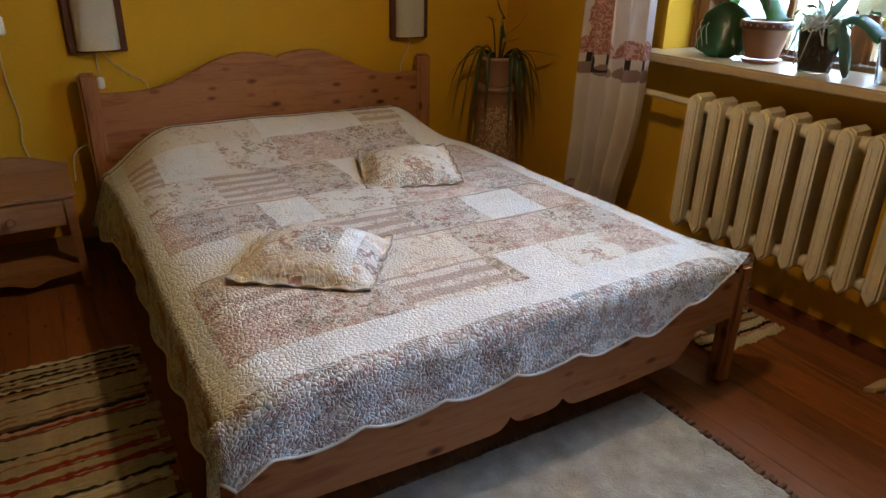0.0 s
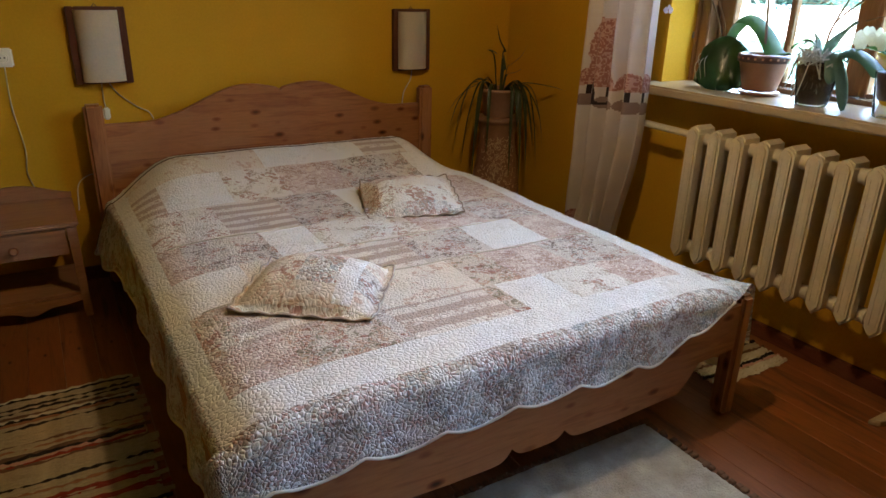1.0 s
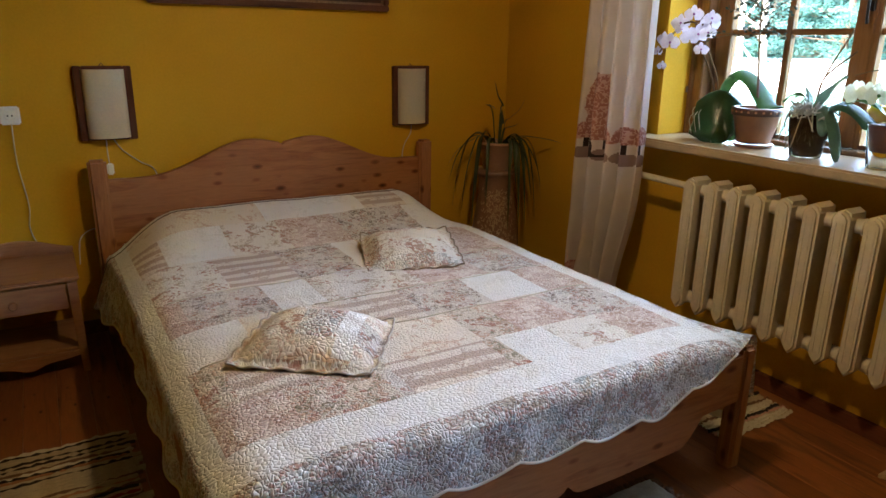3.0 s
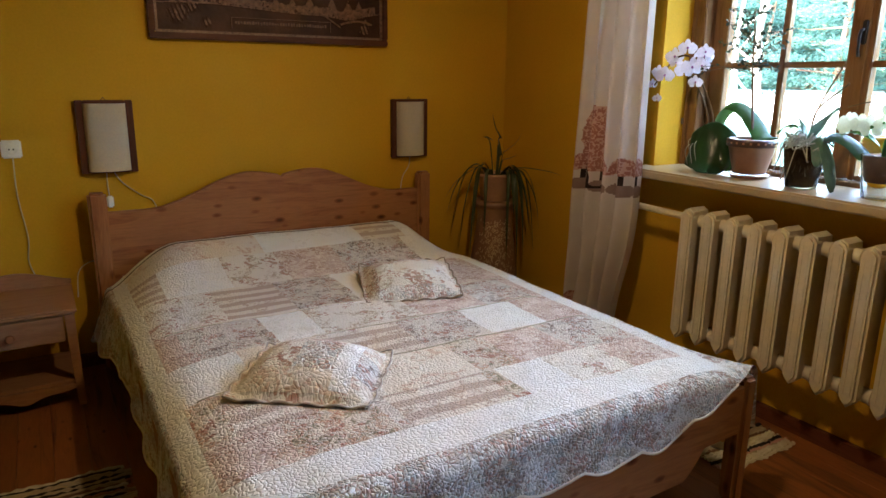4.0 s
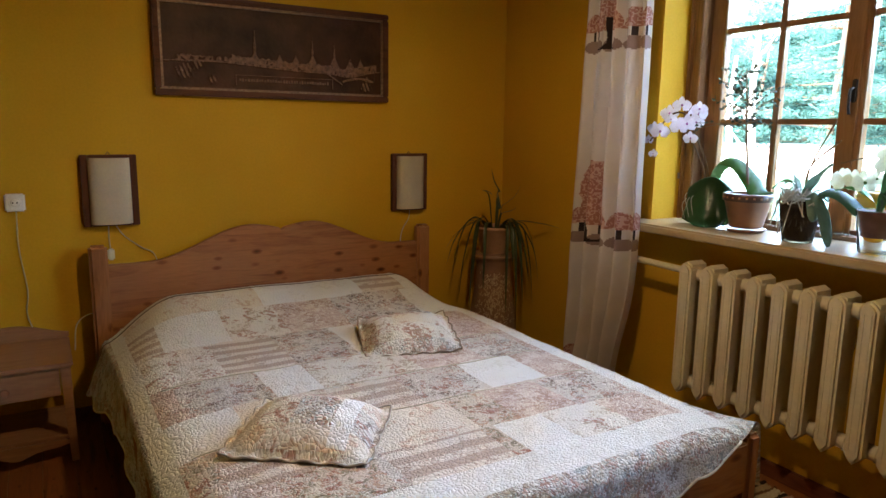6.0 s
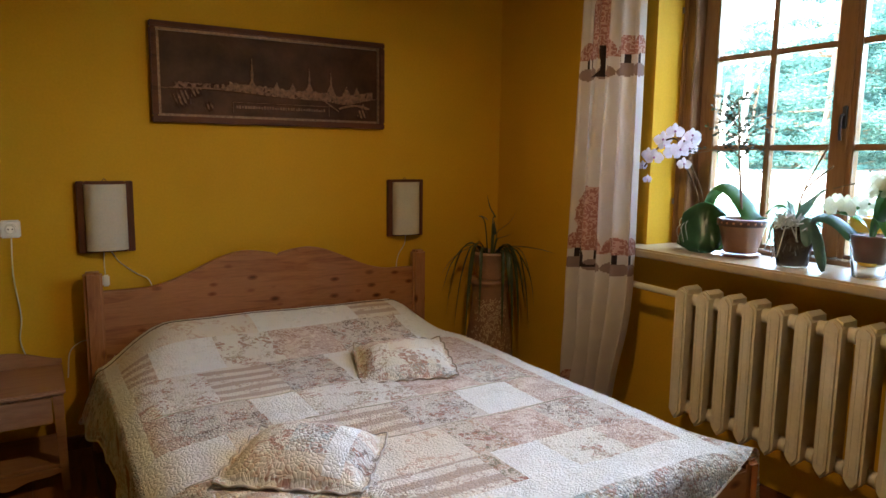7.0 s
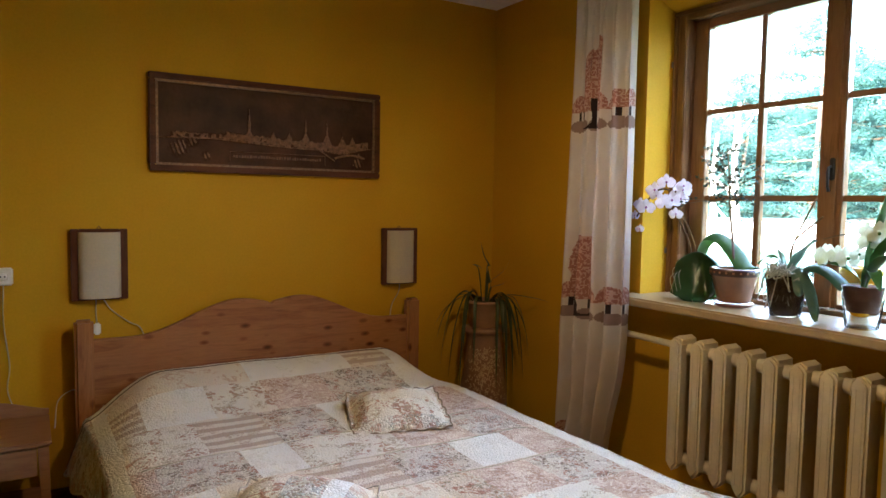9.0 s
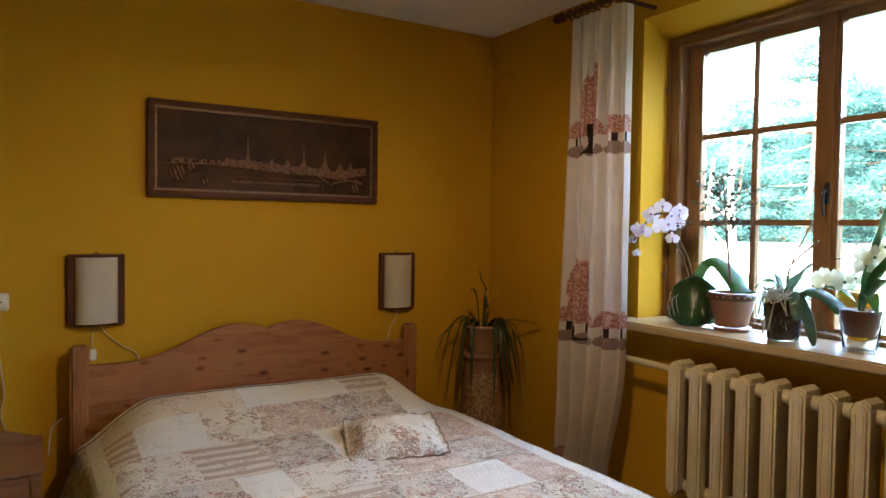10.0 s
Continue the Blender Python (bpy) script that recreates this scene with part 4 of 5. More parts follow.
def relief(x, z):
    """How far the beaten copper stands out at a place of the panel."""
    n = noise.noise(Vector((x * 55, z * 55, 1.0)))
    m = noise.noise(Vector((x * 140, z * 140, 4.0)))
    h = 0.0006 * noise.noise(Vector((x * 9, z * 14, 7.0))) + 0.0003 * n
    low = bank(x)
    if x > 0.10:
        roof = low + 0.020 + 0.016 * abs(noise.noise(Vector((x * 34, 0, 3.0)))) + (0.014 if x > 0.36 else 0.0)
        for sx, sz in SPIRES.items():
            d = abs(x - sx)
            roof = max(roof, sz - d * 12.0 if d < 0.0065 else 0.0, 0.235 - d * 2.2 if sz > 0.29 else 0.222 - d * 2.0)
        if low < z < roof and x < 1.14:
            h += 0.0030 + 0.0016 * n + 0.0010 * m - (0.0012 if x < 0.36 else 0.0)
    if abs(z - low + 0.004) < 0.0035:
        h += 0.0028 + 0.001 * m
    # the near shore with its fort, and the point of land
    point = 0.148 - 0.062 * (x - 0.84) / 0.10 if 0.84 < x < 0.94 else 0.10 + 0.02 * math.sin((x - 0.94) * 16)
    if 0.84 < x < 1.12 and abs(z - point) < 0.006:
        h += 0.0030 + 0.0012 * m
    if 0.94 < x < 1.13 and point < z < low - 0.008:
        h += 0.0014 + 0.0012 * n
    # ships under sail on both sides
    for bx, bz, r in ((0.135, 0.118, 0.050), (0.265, 0.085, 0.028), (1.075, 0.080, 0.036), (0.20, 0.150, 0.030)):
        d = math.hypot((x - bx) / 1.1, z - bz) / r
        if d < 1:
            h += 0.0034 * (1 - d * d) * abs(math.sin((x - bx) * 150 + (z - bz) * 60)) + 0.001 * m
    # the scroll with its line of writing
    if 0.375 < x < 0.885 and 0.058 < z < 0.112:
        if z > 0.1075 or x < 0.380 or x > 0.880:
            h += 0.0024
    return h


NX, NZP = 440, 150
bm = bmesh.new()
px = [0.042 + (PW - 0.084) * i / NX for i in range(NX + 1)]
pz = [0.042 + (PH - 0.084) * j / NZP for j in range(NZP + 1)]
hs = [[relief(a, b) for b in pz] for a in px]
vs = [[bm.verts.new((px[i], -0.0165 - 1.7 * hs[i][j], pz[j])) for j in range(NZP + 1)] for i in range(NX + 1)]
for i in range(NX):
    for j in range(NZP):
        f = bm.faces.new((vs[i][j], vs[i + 1][j], vs[i + 1][j + 1], vs[i][j + 1]))
        f.material_index = 1 if hs[i][j] + hs[i + 1][j + 1] > 0.0040 else 0
part("embossed_sheet", bm, [M_FIELD, M_RELIEF], picture, "beaten copper relief of a town with spires", True)
rnd = random.Random(6)
for k in range(34):
    a = 0.395 + k * 0.0139
    part("lettering_bar", box(a, a + rnd.uniform(0.006, 0.011), -0.0205, -0.0165, 0.080 + rnd.uniform(0, 0.003), 0.094 + rnd.uniform(-0.003, 0.002)), M_RELIEF, picture)

# ---- nightstand ----
stand = thing("nightstand", "small pine nightstand with one drawer and a scalloped lower shelf", "nightstand", (-2.905, -0.455, 0))
NSW, NSD, NSH = 0.45, 0.42, 0.435
part("top", box(0, NSW, 0, NSD, NSH - 0.02, NSH, 0.006), M_NIGHT, stand)
xs = np.linspace(0.0, NSW, 41)
bm = slab([(0.0, NSH), (NSW, NSH)] + [(float(a), NSH + 0.022 + 0.05 * math.sin(math.pi * a / NSW) ** 1.5) for a in xs[::-1]], 0.018, "y", NSD - 0.018, 0.003)
part("back_upstand", bm, M_NIGHT, stand)
for lx in (0.03, NSW - 0.03):
    for ly in (0.03, NSD - 0.03):
        bm = box(lx - 0.02, lx + 0.02, ly - 0.02, ly + 0.02, 0, NSH - 0.02, 0.003)
        for v in bm.verts:
            if v.co.z < 0.1:
                s = 0.72
                v.co.x, v.co.y = lx + (v.co.x - lx) * s + (0.012 if lx > 0.2 else -0.012), ly + (v.co.y - ly) * s
        part("leg", bm, M_NIGHT, stand)
for a in (0.014, NSW - 0.032):
    part("side_panel", box(a, a + 0.018, 0.05, NSD - 0.05, 0.29, NSH - 0.02), M_NIGHT, stand)
part("back_panel", box(0.05, NSW - 0.05, NSD - 0.04, NSD - 0.022, 0.29, NSH - 0.02), M_NIGHT, stand)
drawer = part("drawer", box(0.052, NSW - 0.052, 0.014, 0.032, 0.295, NSH - 0.026, 0.004), M_NIGHT, stand)
b = lathe([(0, 0), (0.010, 0), (0.008, 0.012), (0.017, 0.02), (0.018, 0.026), (0.013, 0.033), (0, 0.035)], 16)
bmesh.ops.rotate(b, verts=b.verts[:], cent=(0, 0, 0), matrix=Matrix.Rotation(radians(90), 3, "X"))
bmesh.ops.translate(b, verts=b.verts[:], vec=(NSW / 2 - 0.02, 0.014, 0.35))
part("knob", b, M_NIGHT, drawer, "turned pine knob", True)
part("shelf", box(0.03, NSW - 0.03, 0.03, NSD - 0.03, 0.10, 0.115, 0.003), M_NIGHT, stand)
xs = np.linspace(0.03, NSW - 0.03, 61)
bm = slab([(float(a), 0.052 + 0.030 * abs((a - NSW / 2) / 0.2) ** 1.6 - 0.012 * math.cos((a - NSW / 2) * 32) * math.exp(-((a - NSW / 2) / 0.1) ** 2)) for a in xs] + [(NSW - 0.03, 0.10), (0.03, 0.10)], 0.016, "y", 0.022, 0.002)
part("apron", bm, M_NIGHT, stand)

# ---- rugs ----
def rag(name, a, b):
    return surface(name, a, b, 0.95, 22, 170, 0.9, 0.004, spec=0.1)


RAGS = [rag("oatmeal_rag", (0.31, 0.235, 0.14), (0.45, 0.35, 0.22)), rag("cream_rag", (0.46, 0.39, 0.27), (0.58, 0.50, 0.37)), rag("black_rag", (0.015, 0.012, 0.010), (0.04, 0.03, 0.025)),
        rag("red_rag", (0.20, 0.03, 0.02), (0.30, 0.05, 0.03)), rag("rust_rag", (0.26, 0.11, 0.05), (0.34, 0.16, 0.08)), rag("brown_rag", (0.12, 0.06, 0.035), (0.18, 0.10, 0.06)),
        rag("pink_rag", (0.45, 0.22, 0.17), (0.52, 0.29, 0.22))]


def rag_rug(x0, x1, y0, y1, plan, label, seed):
    """Woven strips lie across; plan gives colour and number of strips from the far end on."""
    rnd = random.Random(seed)
    ob = thing("rag_rug", label, "rug", ((x0 + x1) / 2, (y0 + y1) / 2, 0), "rag rugs beside the bed")
    w = x1 - x0
    part("backing", box(-w / 2 + 0.01, w / 2 - 0.01, -(y1 - y0) / 2 + 0.01, (y1 - y0) / 2 - 0.01, 0.001, 0.006), RAGS[0], ob)
    shapes = {}
    y = (y1 - y0) / 2
    k = 0
    seq = []
    while y > -(y1 - y0) / 2:
        for c, n in plan:
            for _ in range(n):
                if y > -(y1 - y0) / 2:
                    seq.append((c, y))
                    y -= 0.0145
    for c, yy in seq:
        alt = rnd.randrange(4)
        if (c, alt) not in shapes:
            r2 = random.Random(c * 7 + alt)
            n = 40
            b = bmesh.new()
            rings = []
            for i in range(n + 1):
                t = i / n
                px = -w / 2 + w * t + (0.016 * r2.uniform(-1, 1) if i in (0, n) else 0)
                jig = 0.0045 * math.sin(i * 0.5 + alt * 2 + c) + 0.0045 * r2.uniform(-1, 1)
                ht = 0.006 + 0.0022 * math.sin(i * 2.6 + c) + 0.0012 * r2.random()
                rings.append([b.verts.new((px, jig - 0.0088, 0.003)), b.verts.new((px, jig - 0.004, 0.003 + ht)), b.verts.new((px, jig + 0.004, 0.003 + ht)), b.verts.new((px, jig + 0.0088, 0.003))])
            for p, q in zip(rings, rings[1:]):
                for m in range(3):
                    b.faces.new((p[m], q[m], q[m + 1], p[m + 1]))
            shapes[c, alt] = part("weft_strip", b, RAGS[c], ob, smooth=True)
            shapes[c, alt].location = (0, yy, 0)
        else:
            o = shapes[c, alt].copy()
            scene.collection.objects.link(o)
            o.location = (rnd.uniform(-0.006, 0.006), yy, rnd.uniform(0, 0.002))
            o.rotation_euler = (0, 0, radians(rnd.uniform(-0.25, 0.25)))
    return ob


PLAN = [(1, 1), (2, 1), (0, 2), (2, 1), (0, 1), (2, 1), (0, 1), (5, 1), (1, 1), (2, 1), (4, 1), (0, 1), (2, 1), (0, 6), (5, 1), (0, 1), (4, 1), (0, 1), (5, 1), (2, 1), (6, 1), (3, 1), (5, 1), (0, 6), (2, 1), (0, 2), (4, 1), (0, 2), (3, 2), (0, 2), (3, 2), (0, 4), (2, 1), (1, 3), (5, 1), (0, 4)]
rag_rug(-3.12, -2.375, -2.95, -1.045, PLAN, "striped oatmeal, black and red woven rag rug on the wooden floor", 3)
PLAN_B = [(1, 3), (2, 1), (1, 4), (2, 2), (0, 2), (5, 1), (1, 3), (2, 1), (6, 1), (1, 3)]
rag_rug(-0.50, -0.085, -2.165, -0.95, PLAN_B, "striped cream and black woven rag rug between the bed and radiator", 5)

M_WOOL = surface("cream_wool_pile", (0.31, 0.265, 0.215), (0.46, 0.41, 0.34), 0.95, 14, 130, 1.0, 0.008, spec=0.1)
rug = thing("wool_rug", "cream felted wool rug with dark stitched edge at the bed's foot", "rug", (-1.50, -2.86, 0))
bm = bmesh.new()
nx, ny = 90, 110
vs = [[bm.verts.new((-0.55 + 1.13 * i / nx + 0.006 * noise.noise(Vector((0, j * 0.3, 1))) * (i in (0, nx)), -0.70 + 1.37 * j / ny, (0.004 if i in (0, nx) or j in (0, ny) else 0.017 + 0.005 * noise.noise(Vector((i * 0.37, j * 0.37, 0))) + 0.003 * noise.noise(Vector((i * 0.9, j * 0.9, 4)))))) for j in range(ny + 1)] for i in range(nx + 1)]
for i in range(nx):
    for j in range(ny):
        bm.faces.new((vs[i][j], vs[i + 1][j], vs[i + 1][j + 1], vs[i][j + 1]))
part("felt_sheet", bm, M_WOOL, rug, smooth=True)
rnd = random.Random(11)
bm = bmesh.new()
for k in range(60):
    y = -0.69 + 1.36 * k / 59 + rnd.uniform(-0.006, 0.006)
    s = rnd.uniform(0.006, 0.011)
    box(0.575 + rnd.uniform(-0.014, 0.004), 0.590 + rnd.uniform(-0.004, 0.012), y - s, y + s, 0.004, 0.019, 0.003, bm, 1)
for k in range(50):
    x = -0.54 + 1.11 * k / 49 + rnd.uniform(-0.006, 0.006)
    box(x - 0.008, x + 0.008, 0.664, 0.684, 0.004, 0.017, 0.003, bm, 1)
tagged(part("edge_stitching", bm, RAGS[5], rug), kind="stuff")

# ---- small things on the floor ----
M_PALE = timber("pale_birch", (0.55, 0.42, 0.27), (0.46, 0.33, 0.20), "x", 0.5)
foot = thing("clothes_stand", "pale birch folding clothes stand, only its low feet showing", "clothes stand", (-0.235, -2.56, 0))
bm = slab([(0, 0.0), (0.02, -0.030), (0.22, -0.085), (0.22, -0.02), (0.10, 0.0)], 0.02, "z", 0.0, 0.003)
part("foot", bm, M_PALE, foot)
bm = slab([(0.045, -0.048), (0.05, -0.075), (0.22, -0.20), (0.22, -0.12)], 0.02, "z", 0.0, 0.003)
part("foot", bm, M_PALE, foot)
part("upright", box(0.185, 0.21, -0.12, -0.075, 0.02, 0.06, 0.003), M_PALE, foot)
M_BAG = surface("dull_plastic_film", (0.26, 0.21, 0.13), (0.34, 0.28, 0.19), 0.35, 12, 60, 0.5, 0.004)
jar = thing("plastic_bottle", "half-empty dull plastic bottle with a white label behind the bed post", "bottle", (-0.36, -2.02, 0.012))
part("body", lathe([(0, 0), (0.048, 0), (0.052, 0.01), (0.052, 0.20), (0.046, 0.23), (0.02, 0.265), (0.016, 0.29), (0, 0.29)], 20), M_BAG, jar, smooth=True)
part("cap", lathe([(0, 0.288), (0.019, 0.288), (0.019, 0.31), (0, 0.312)], 16), M_WHITE, jar, smooth=True)
bm = bmesh.new()
n = 9
ra = [(bm.verts.new((0.0535 * math.cos(a), 0.0535 * math.sin(a), 0.14)), bm.verts.new((0.0535 * math.cos(a), 0.0535 * math.sin(a), 0.20))) for a in np.linspace(radians(195), radians(255), n)]
for p, q in zip(ra, ra[1:]):
    bm.faces.new((p[0], q[0], q[1], p[1]))
part("label", bm, M_WHITE, jar, "white paper label with a brown oval")

# ---- leaves and flowers ----
def leafy(name, a, b, rough=0.35, through_light=0.25):
    m, nt, p = node_mat(name)
    v = coords(nt)
    n1, n2 = noise_of(nt, v, 14, 3), noise_of(nt, v, 120, 3)
    c = ramp(nt, n1, ((0.3, a), (0.7, b)))
    c = blend(nt, c, ramp(nt, n2, ((0.3, (0.82,) * 3), (0.7, (1.0,) * 3))), 0.6, "MULTIPLY")
    nt.links.new(c, p.inputs["Base Color"])
    p.inputs["Roughness"].default_value = rough
    p.inputs["Specular IOR Level"].default_value = 0.5 if rough < 0.55 else 0.05
    bump(nt, p, n2, 0.12, 0.001)
    tr = nt.nodes.new("ShaderNodeBsdfTranslucent")
    nt.links.new(c, tr.inputs["Color"])
    mx = nt.nodes.new("ShaderNodeMixShader")
    mx.inputs[0].default_value = through_light
    nt.links.new(p.outputs[0], mx.inputs[1])
    nt.links.new(tr.outputs[0], mx.inputs[2])
    nt.links.new(mx.outputs[0], nt.nodes["Material Output"].inputs["Surface"])
    return m


L_DARK = leafy("dark_strap_leaf", (0.040, 0.052, 0.018), (0.070, 0.085, 0.030))
L_ORCHID = leafy("orchid_leaf", (0.035, 0.085, 0.025), (0.06, 0.13, 0.04), 0.28)
L_BRIGHT = leafy("bright_leaf", (0.045, 0.13, 0.02), (0.07, 0.19, 0.03), 0.42, 0.35)
L_GREY = leafy("grey_green_leaf", (0.10, 0.17, 0.11), (0.17, 0.26, 0.18), 0.4)
L_LILAC = leafy("lilac_petal", (0.76, 0.69, 0.79), (0.85, 0.80, 0.87), 0.6, 0.45)
L_PURPLE = leafy("purple_lip", (0.30, 0.08, 0.28), (0.42, 0.14, 0.40), 0.5)
L_CREAM = leafy("cream_petal", (0.72, 0.72, 0.52), (0.80, 0.80, 0.64), 0.6, 0.45)
L_STEM = leafy("brown_stem", (0.10, 0.055, 0.03), (0.16, 0.10, 0.05), 0.6, 0.0)
L_TWIG = leafy("grey_twig", (0.13, 0.10, 0.07), (0.20, 0.16, 0.11), 0.8, 0.0)
L_SMALL = leafy("small_dark_leaf", (0.035, 0.050, 0.035), (0.06, 0.08, 0.055), 0.6, 0.05)
L_ROOT = surface("silvery_aerial_root", (0.26, 0.25, 0.21), (0.44, 0.42, 0.36), 0.7, 30, 120, 0.3)
M_MOSAIC = surface("brown_earthenware", (0.20, 0.095, 0.048), (0.27, 0.135, 0.07), 0.45, 12, 70, 0.4, 0.002)
M_SCRATCH = surface("pale_slip_glaze", (0.46, 0.33, 0.18), (0.56, 0.42, 0.25), 0.5, 30, 120, 0.3)

# tall pot stand
SX, SY = -0.250, -0.290
pedestal = thing("pot_stand", "tall brown earthenware pot stand with pale scratched relief", "pot stand", (SX, SY, 0))
BODY = [(0, 0.0), (0.135, 0.0), (0.14, 0.02), (0.125, 0.06), (0.135, 0.16), (0.142, 0.24), (0.138, 0.32), (0.122, 0.42), (0.108, 0.52), (0.102, 0.60), (0.106, 0.645), (0.118, 0.66), (0.126, 0.668), (0.128, 0.682), (0.118, 0.692), (0.0, 0.692)]
part("body", lathe(BODY, 40), M_MOSAIC, pedestal, smooth=True)


def body_r(z):
    for (r0, z0), (r1, z1) in zip(BODY[1:], BODY[2:]):
        if z0 <= z <= z1 and z1 > z0:
            return r0 + (r1 - r0) * (z - z0) / (z1 - z0)
    return 0.12


rnd = random.Random(4)
bm = bmesh.new()
for k in range(420):
    z = 0.14 + 0.44 * rnd.random() ** 0.85
    a0 = rnd.gauss(radians(240), 0.5)
    if abs(a0 - radians(240)) > 1.0:
        continue
    pts = []
    a = a0
    heading = rnd.uniform(0, 6.28)
    for s in range(4):
        r = body_r(z) + 0.0008
        pts.append((r * math.cos(a), r * math.sin(a), z))
        heading += rnd.uniform(-0.9, 0.9)
        a += 0.006 * math.cos(heading) / r
        z += 0.006 * math.sin(heading)
    tube(pts, 0.0014, 4, bm)
tagged(part("scratched_relief", bm, M_SCRATCH, pedestal, "pale scratched slip lines"), kind="stuff")


def pot(name, label, at, r0, r1, h, material, wall=0.006, category="flower pot", rim=0.0, soil=True):
    ob = thing(name, label, category, at)
    prof = [(0, 0.0), (r0 - 0.004, 0), (r0, 0.004), (r1, h - rim), (r1 + (0.006 if rim else 0), h - rim + 0.002), (r1 + (0.007 if rim else 0), h - 0.003), (r1 - 0.002, h), (r1 - wall, h - 0.003), (r0 - wall, wall), (0, wall)]
    part("vessel", lathe(prof, 32), material, ob, smooth=True)
    if soil:
        zz = h * 0.86
        rr = r0 + (r1 - r0) * 0.86 - wall - 0.001
        part("soil", lathe([(0, zz + 0.006), (rr * 0.5, zz + 0.003), (rr, zz)], 24), M_SOIL, ob, smooth=True)
    return ob


M_TAN = surface("tan_clay", (0.34, 0.17, 0.085), (0.42, 0.22, 0.12), 0.5, 10, 70, 0.2)
hippe = pot("strap_leaf_plant", "drooping strap-leaved houseplant in a tan clay pot on the stand", (SX, SY, 0.692), 0.084, 0.104, 0.156, M_TAN, category="houseplant", rim=0.02)
SIDE, FWD = Vector((0.81, -0.585, 0)), Vector((-0.585, -0.81, 0))


def leaf_place(s, d, z):
    """Across and towards the room from the pot's middle, at a height over the floor."""
    return SIDE * s + FWD * d + Vector((0, 0, z - 0.692))


STRAPS = [
    # mid s, mid d, mid z, end s, end d, end z, width
    (0.015, 0.0, 1.05, -0.03, 0.02, 1.185, 0.026), (-0.065, 0.02, 1.05, -0.02, 0.03, 1.03, 0.026), (0.06, 0.02, 0.98, 0.145, 0.03, 1.095, 0.014), (0.05, 0.05, 0.93, 0.12, 0.06, 0.965, 0.018),
    (0.16, 0.06, 0.885, 0.365, 0.10, 0.855, 0.020), (0.02, 0.03, 0.95, 0.015, 0.05, 1.04, 0.024),
    (-0.15, 0.05, 0.875, -0.275, 0.09, 0.62, 0.024), (-0.17, 0.03, 0.85, -0.255, 0.03, 0.46, 0.022), (-0.12, 0.08, 0.86, -0.20, 0.12, 0.42, 0.020), (-0.10, 0.11, 0.86, -0.135, 0.16, 0.33, 0.020),
    (-0.16, -0.03, 0.86, -0.235, -0.02, 0.58, 0.022), (-0.09, 0.05, 0.87, -0.12, 0.12, 0.52, 0.02), (-0.05, 0.11, 0.85, -0.055, 0.165, 0.50, 0.021),
    (0.12, 0.07, 0.87, 0.20, 0.13, 0.55, 0.026), (0.15, 0.05, 0.85, 0.255, 0.08, 0.60, 0.024), (0.13, 0.09, 0.84, 0.17, 0.14, 0.40, 0.024), (0.11, 0.10, 0.83, 0.135, 0.15, 0.33, 0.022),
    (0.16, 0.03, 0.84, 0.23, 0.06, 0.40, 0.022), (0.12, 0.06, 0.86, 0.16, 0.13, 0.60, 0.028), (0.09, 0.10, 0.85, 0.11, 0.15, 0.62, 0.026), (0.18, 0.04, 0.85, 0.26, 0.03, 0.52, 0.018),
    (0.10, 0.08, 0.86, 0.19, 0.09, 0.66, 0.024), (-0.10, 0.02, 0.88, -0.29, 0.05, 0.70, 0.018), (0.07, 0.12, 0.84, 0.075, 0.17, 0.36, 0.02),
]
for s1, d1, z1, s2, d2, z2, w in STRAPS:
    base = leaf_place(s1 * 0.25, d1 * 0.2, 0.80)
    p1 = leaf_place(s1 * 0.62, d1 * 0.7, 0.80 + (z1 - 0.80) * 0.85 + (0.03 if z2 < 0.8 else 0))
    p2 = leaf_place(s1, d1, z1)
    p3 = leaf_place(s1 + (s2 - s1) * 0.62, d1 + (d2 - d1) * 0.6, z1 + (z2 - z1) * 0.42)
    p4 = leaf_place(s2, d2, z2)
    part("leaf", strap([base, p1, p2, p3, p4], w, 6, 0.35), L_DARK, hippe, smooth=True)


def blade(base, tip, sag, width, material, parent):
    """A broad leaf from base to tip: it arches up by sag, and is cupped across."""
    b, t = Vector(base), Vector(tip)
    n, across = 14, 6
    plan = Vector((t.x - b.x, t.y - b.y, 0))
    side = Vector((-plan.y, plan.x, 0)).normalized() if plan.length > 1e-4 else Vector((1, 0, 0))
    bm = bmesh.new()
    rows = []
    pts = [b.lerp(t, k / n) + Vector((0, 0, sag * 3.6 * (k / n) ** 0.8 * (1 - k / n))) for k in range(n + 1)]
    for k, p in enumerate(pts):
        u = k / n
        d = (pts[min(k + 1, n)] - pts[max(k - 1, 0)]).normalized()
        up = side.cross(d) * (-1 if side.cross(d).z < 0 else 1)
        w = width * 0.5 * max(0.06, math.sin(math.pi * (0.10 + 0.87 * u)) ** 0.62)
        row = []
        for m in range(across + 1):
            s = -1 + 2 * m / across
            row.append(bm.verts.new(p + side * (w * s * (1 - 0.12 * s * s)) + up * (w * 0.30 * abs(s) ** 1.6) + up * 0.004 * math.sin(u * 9 + s * 2)))
        rows.append(row)
    for r0, r1 in zip(rows, rows[1:]):
        for m in range(across):
            bm.faces.new((r0[m], r0[m + 1], r1[m + 1], r1[m]))
    return part("leaf", bm, material, parent, smooth=True)


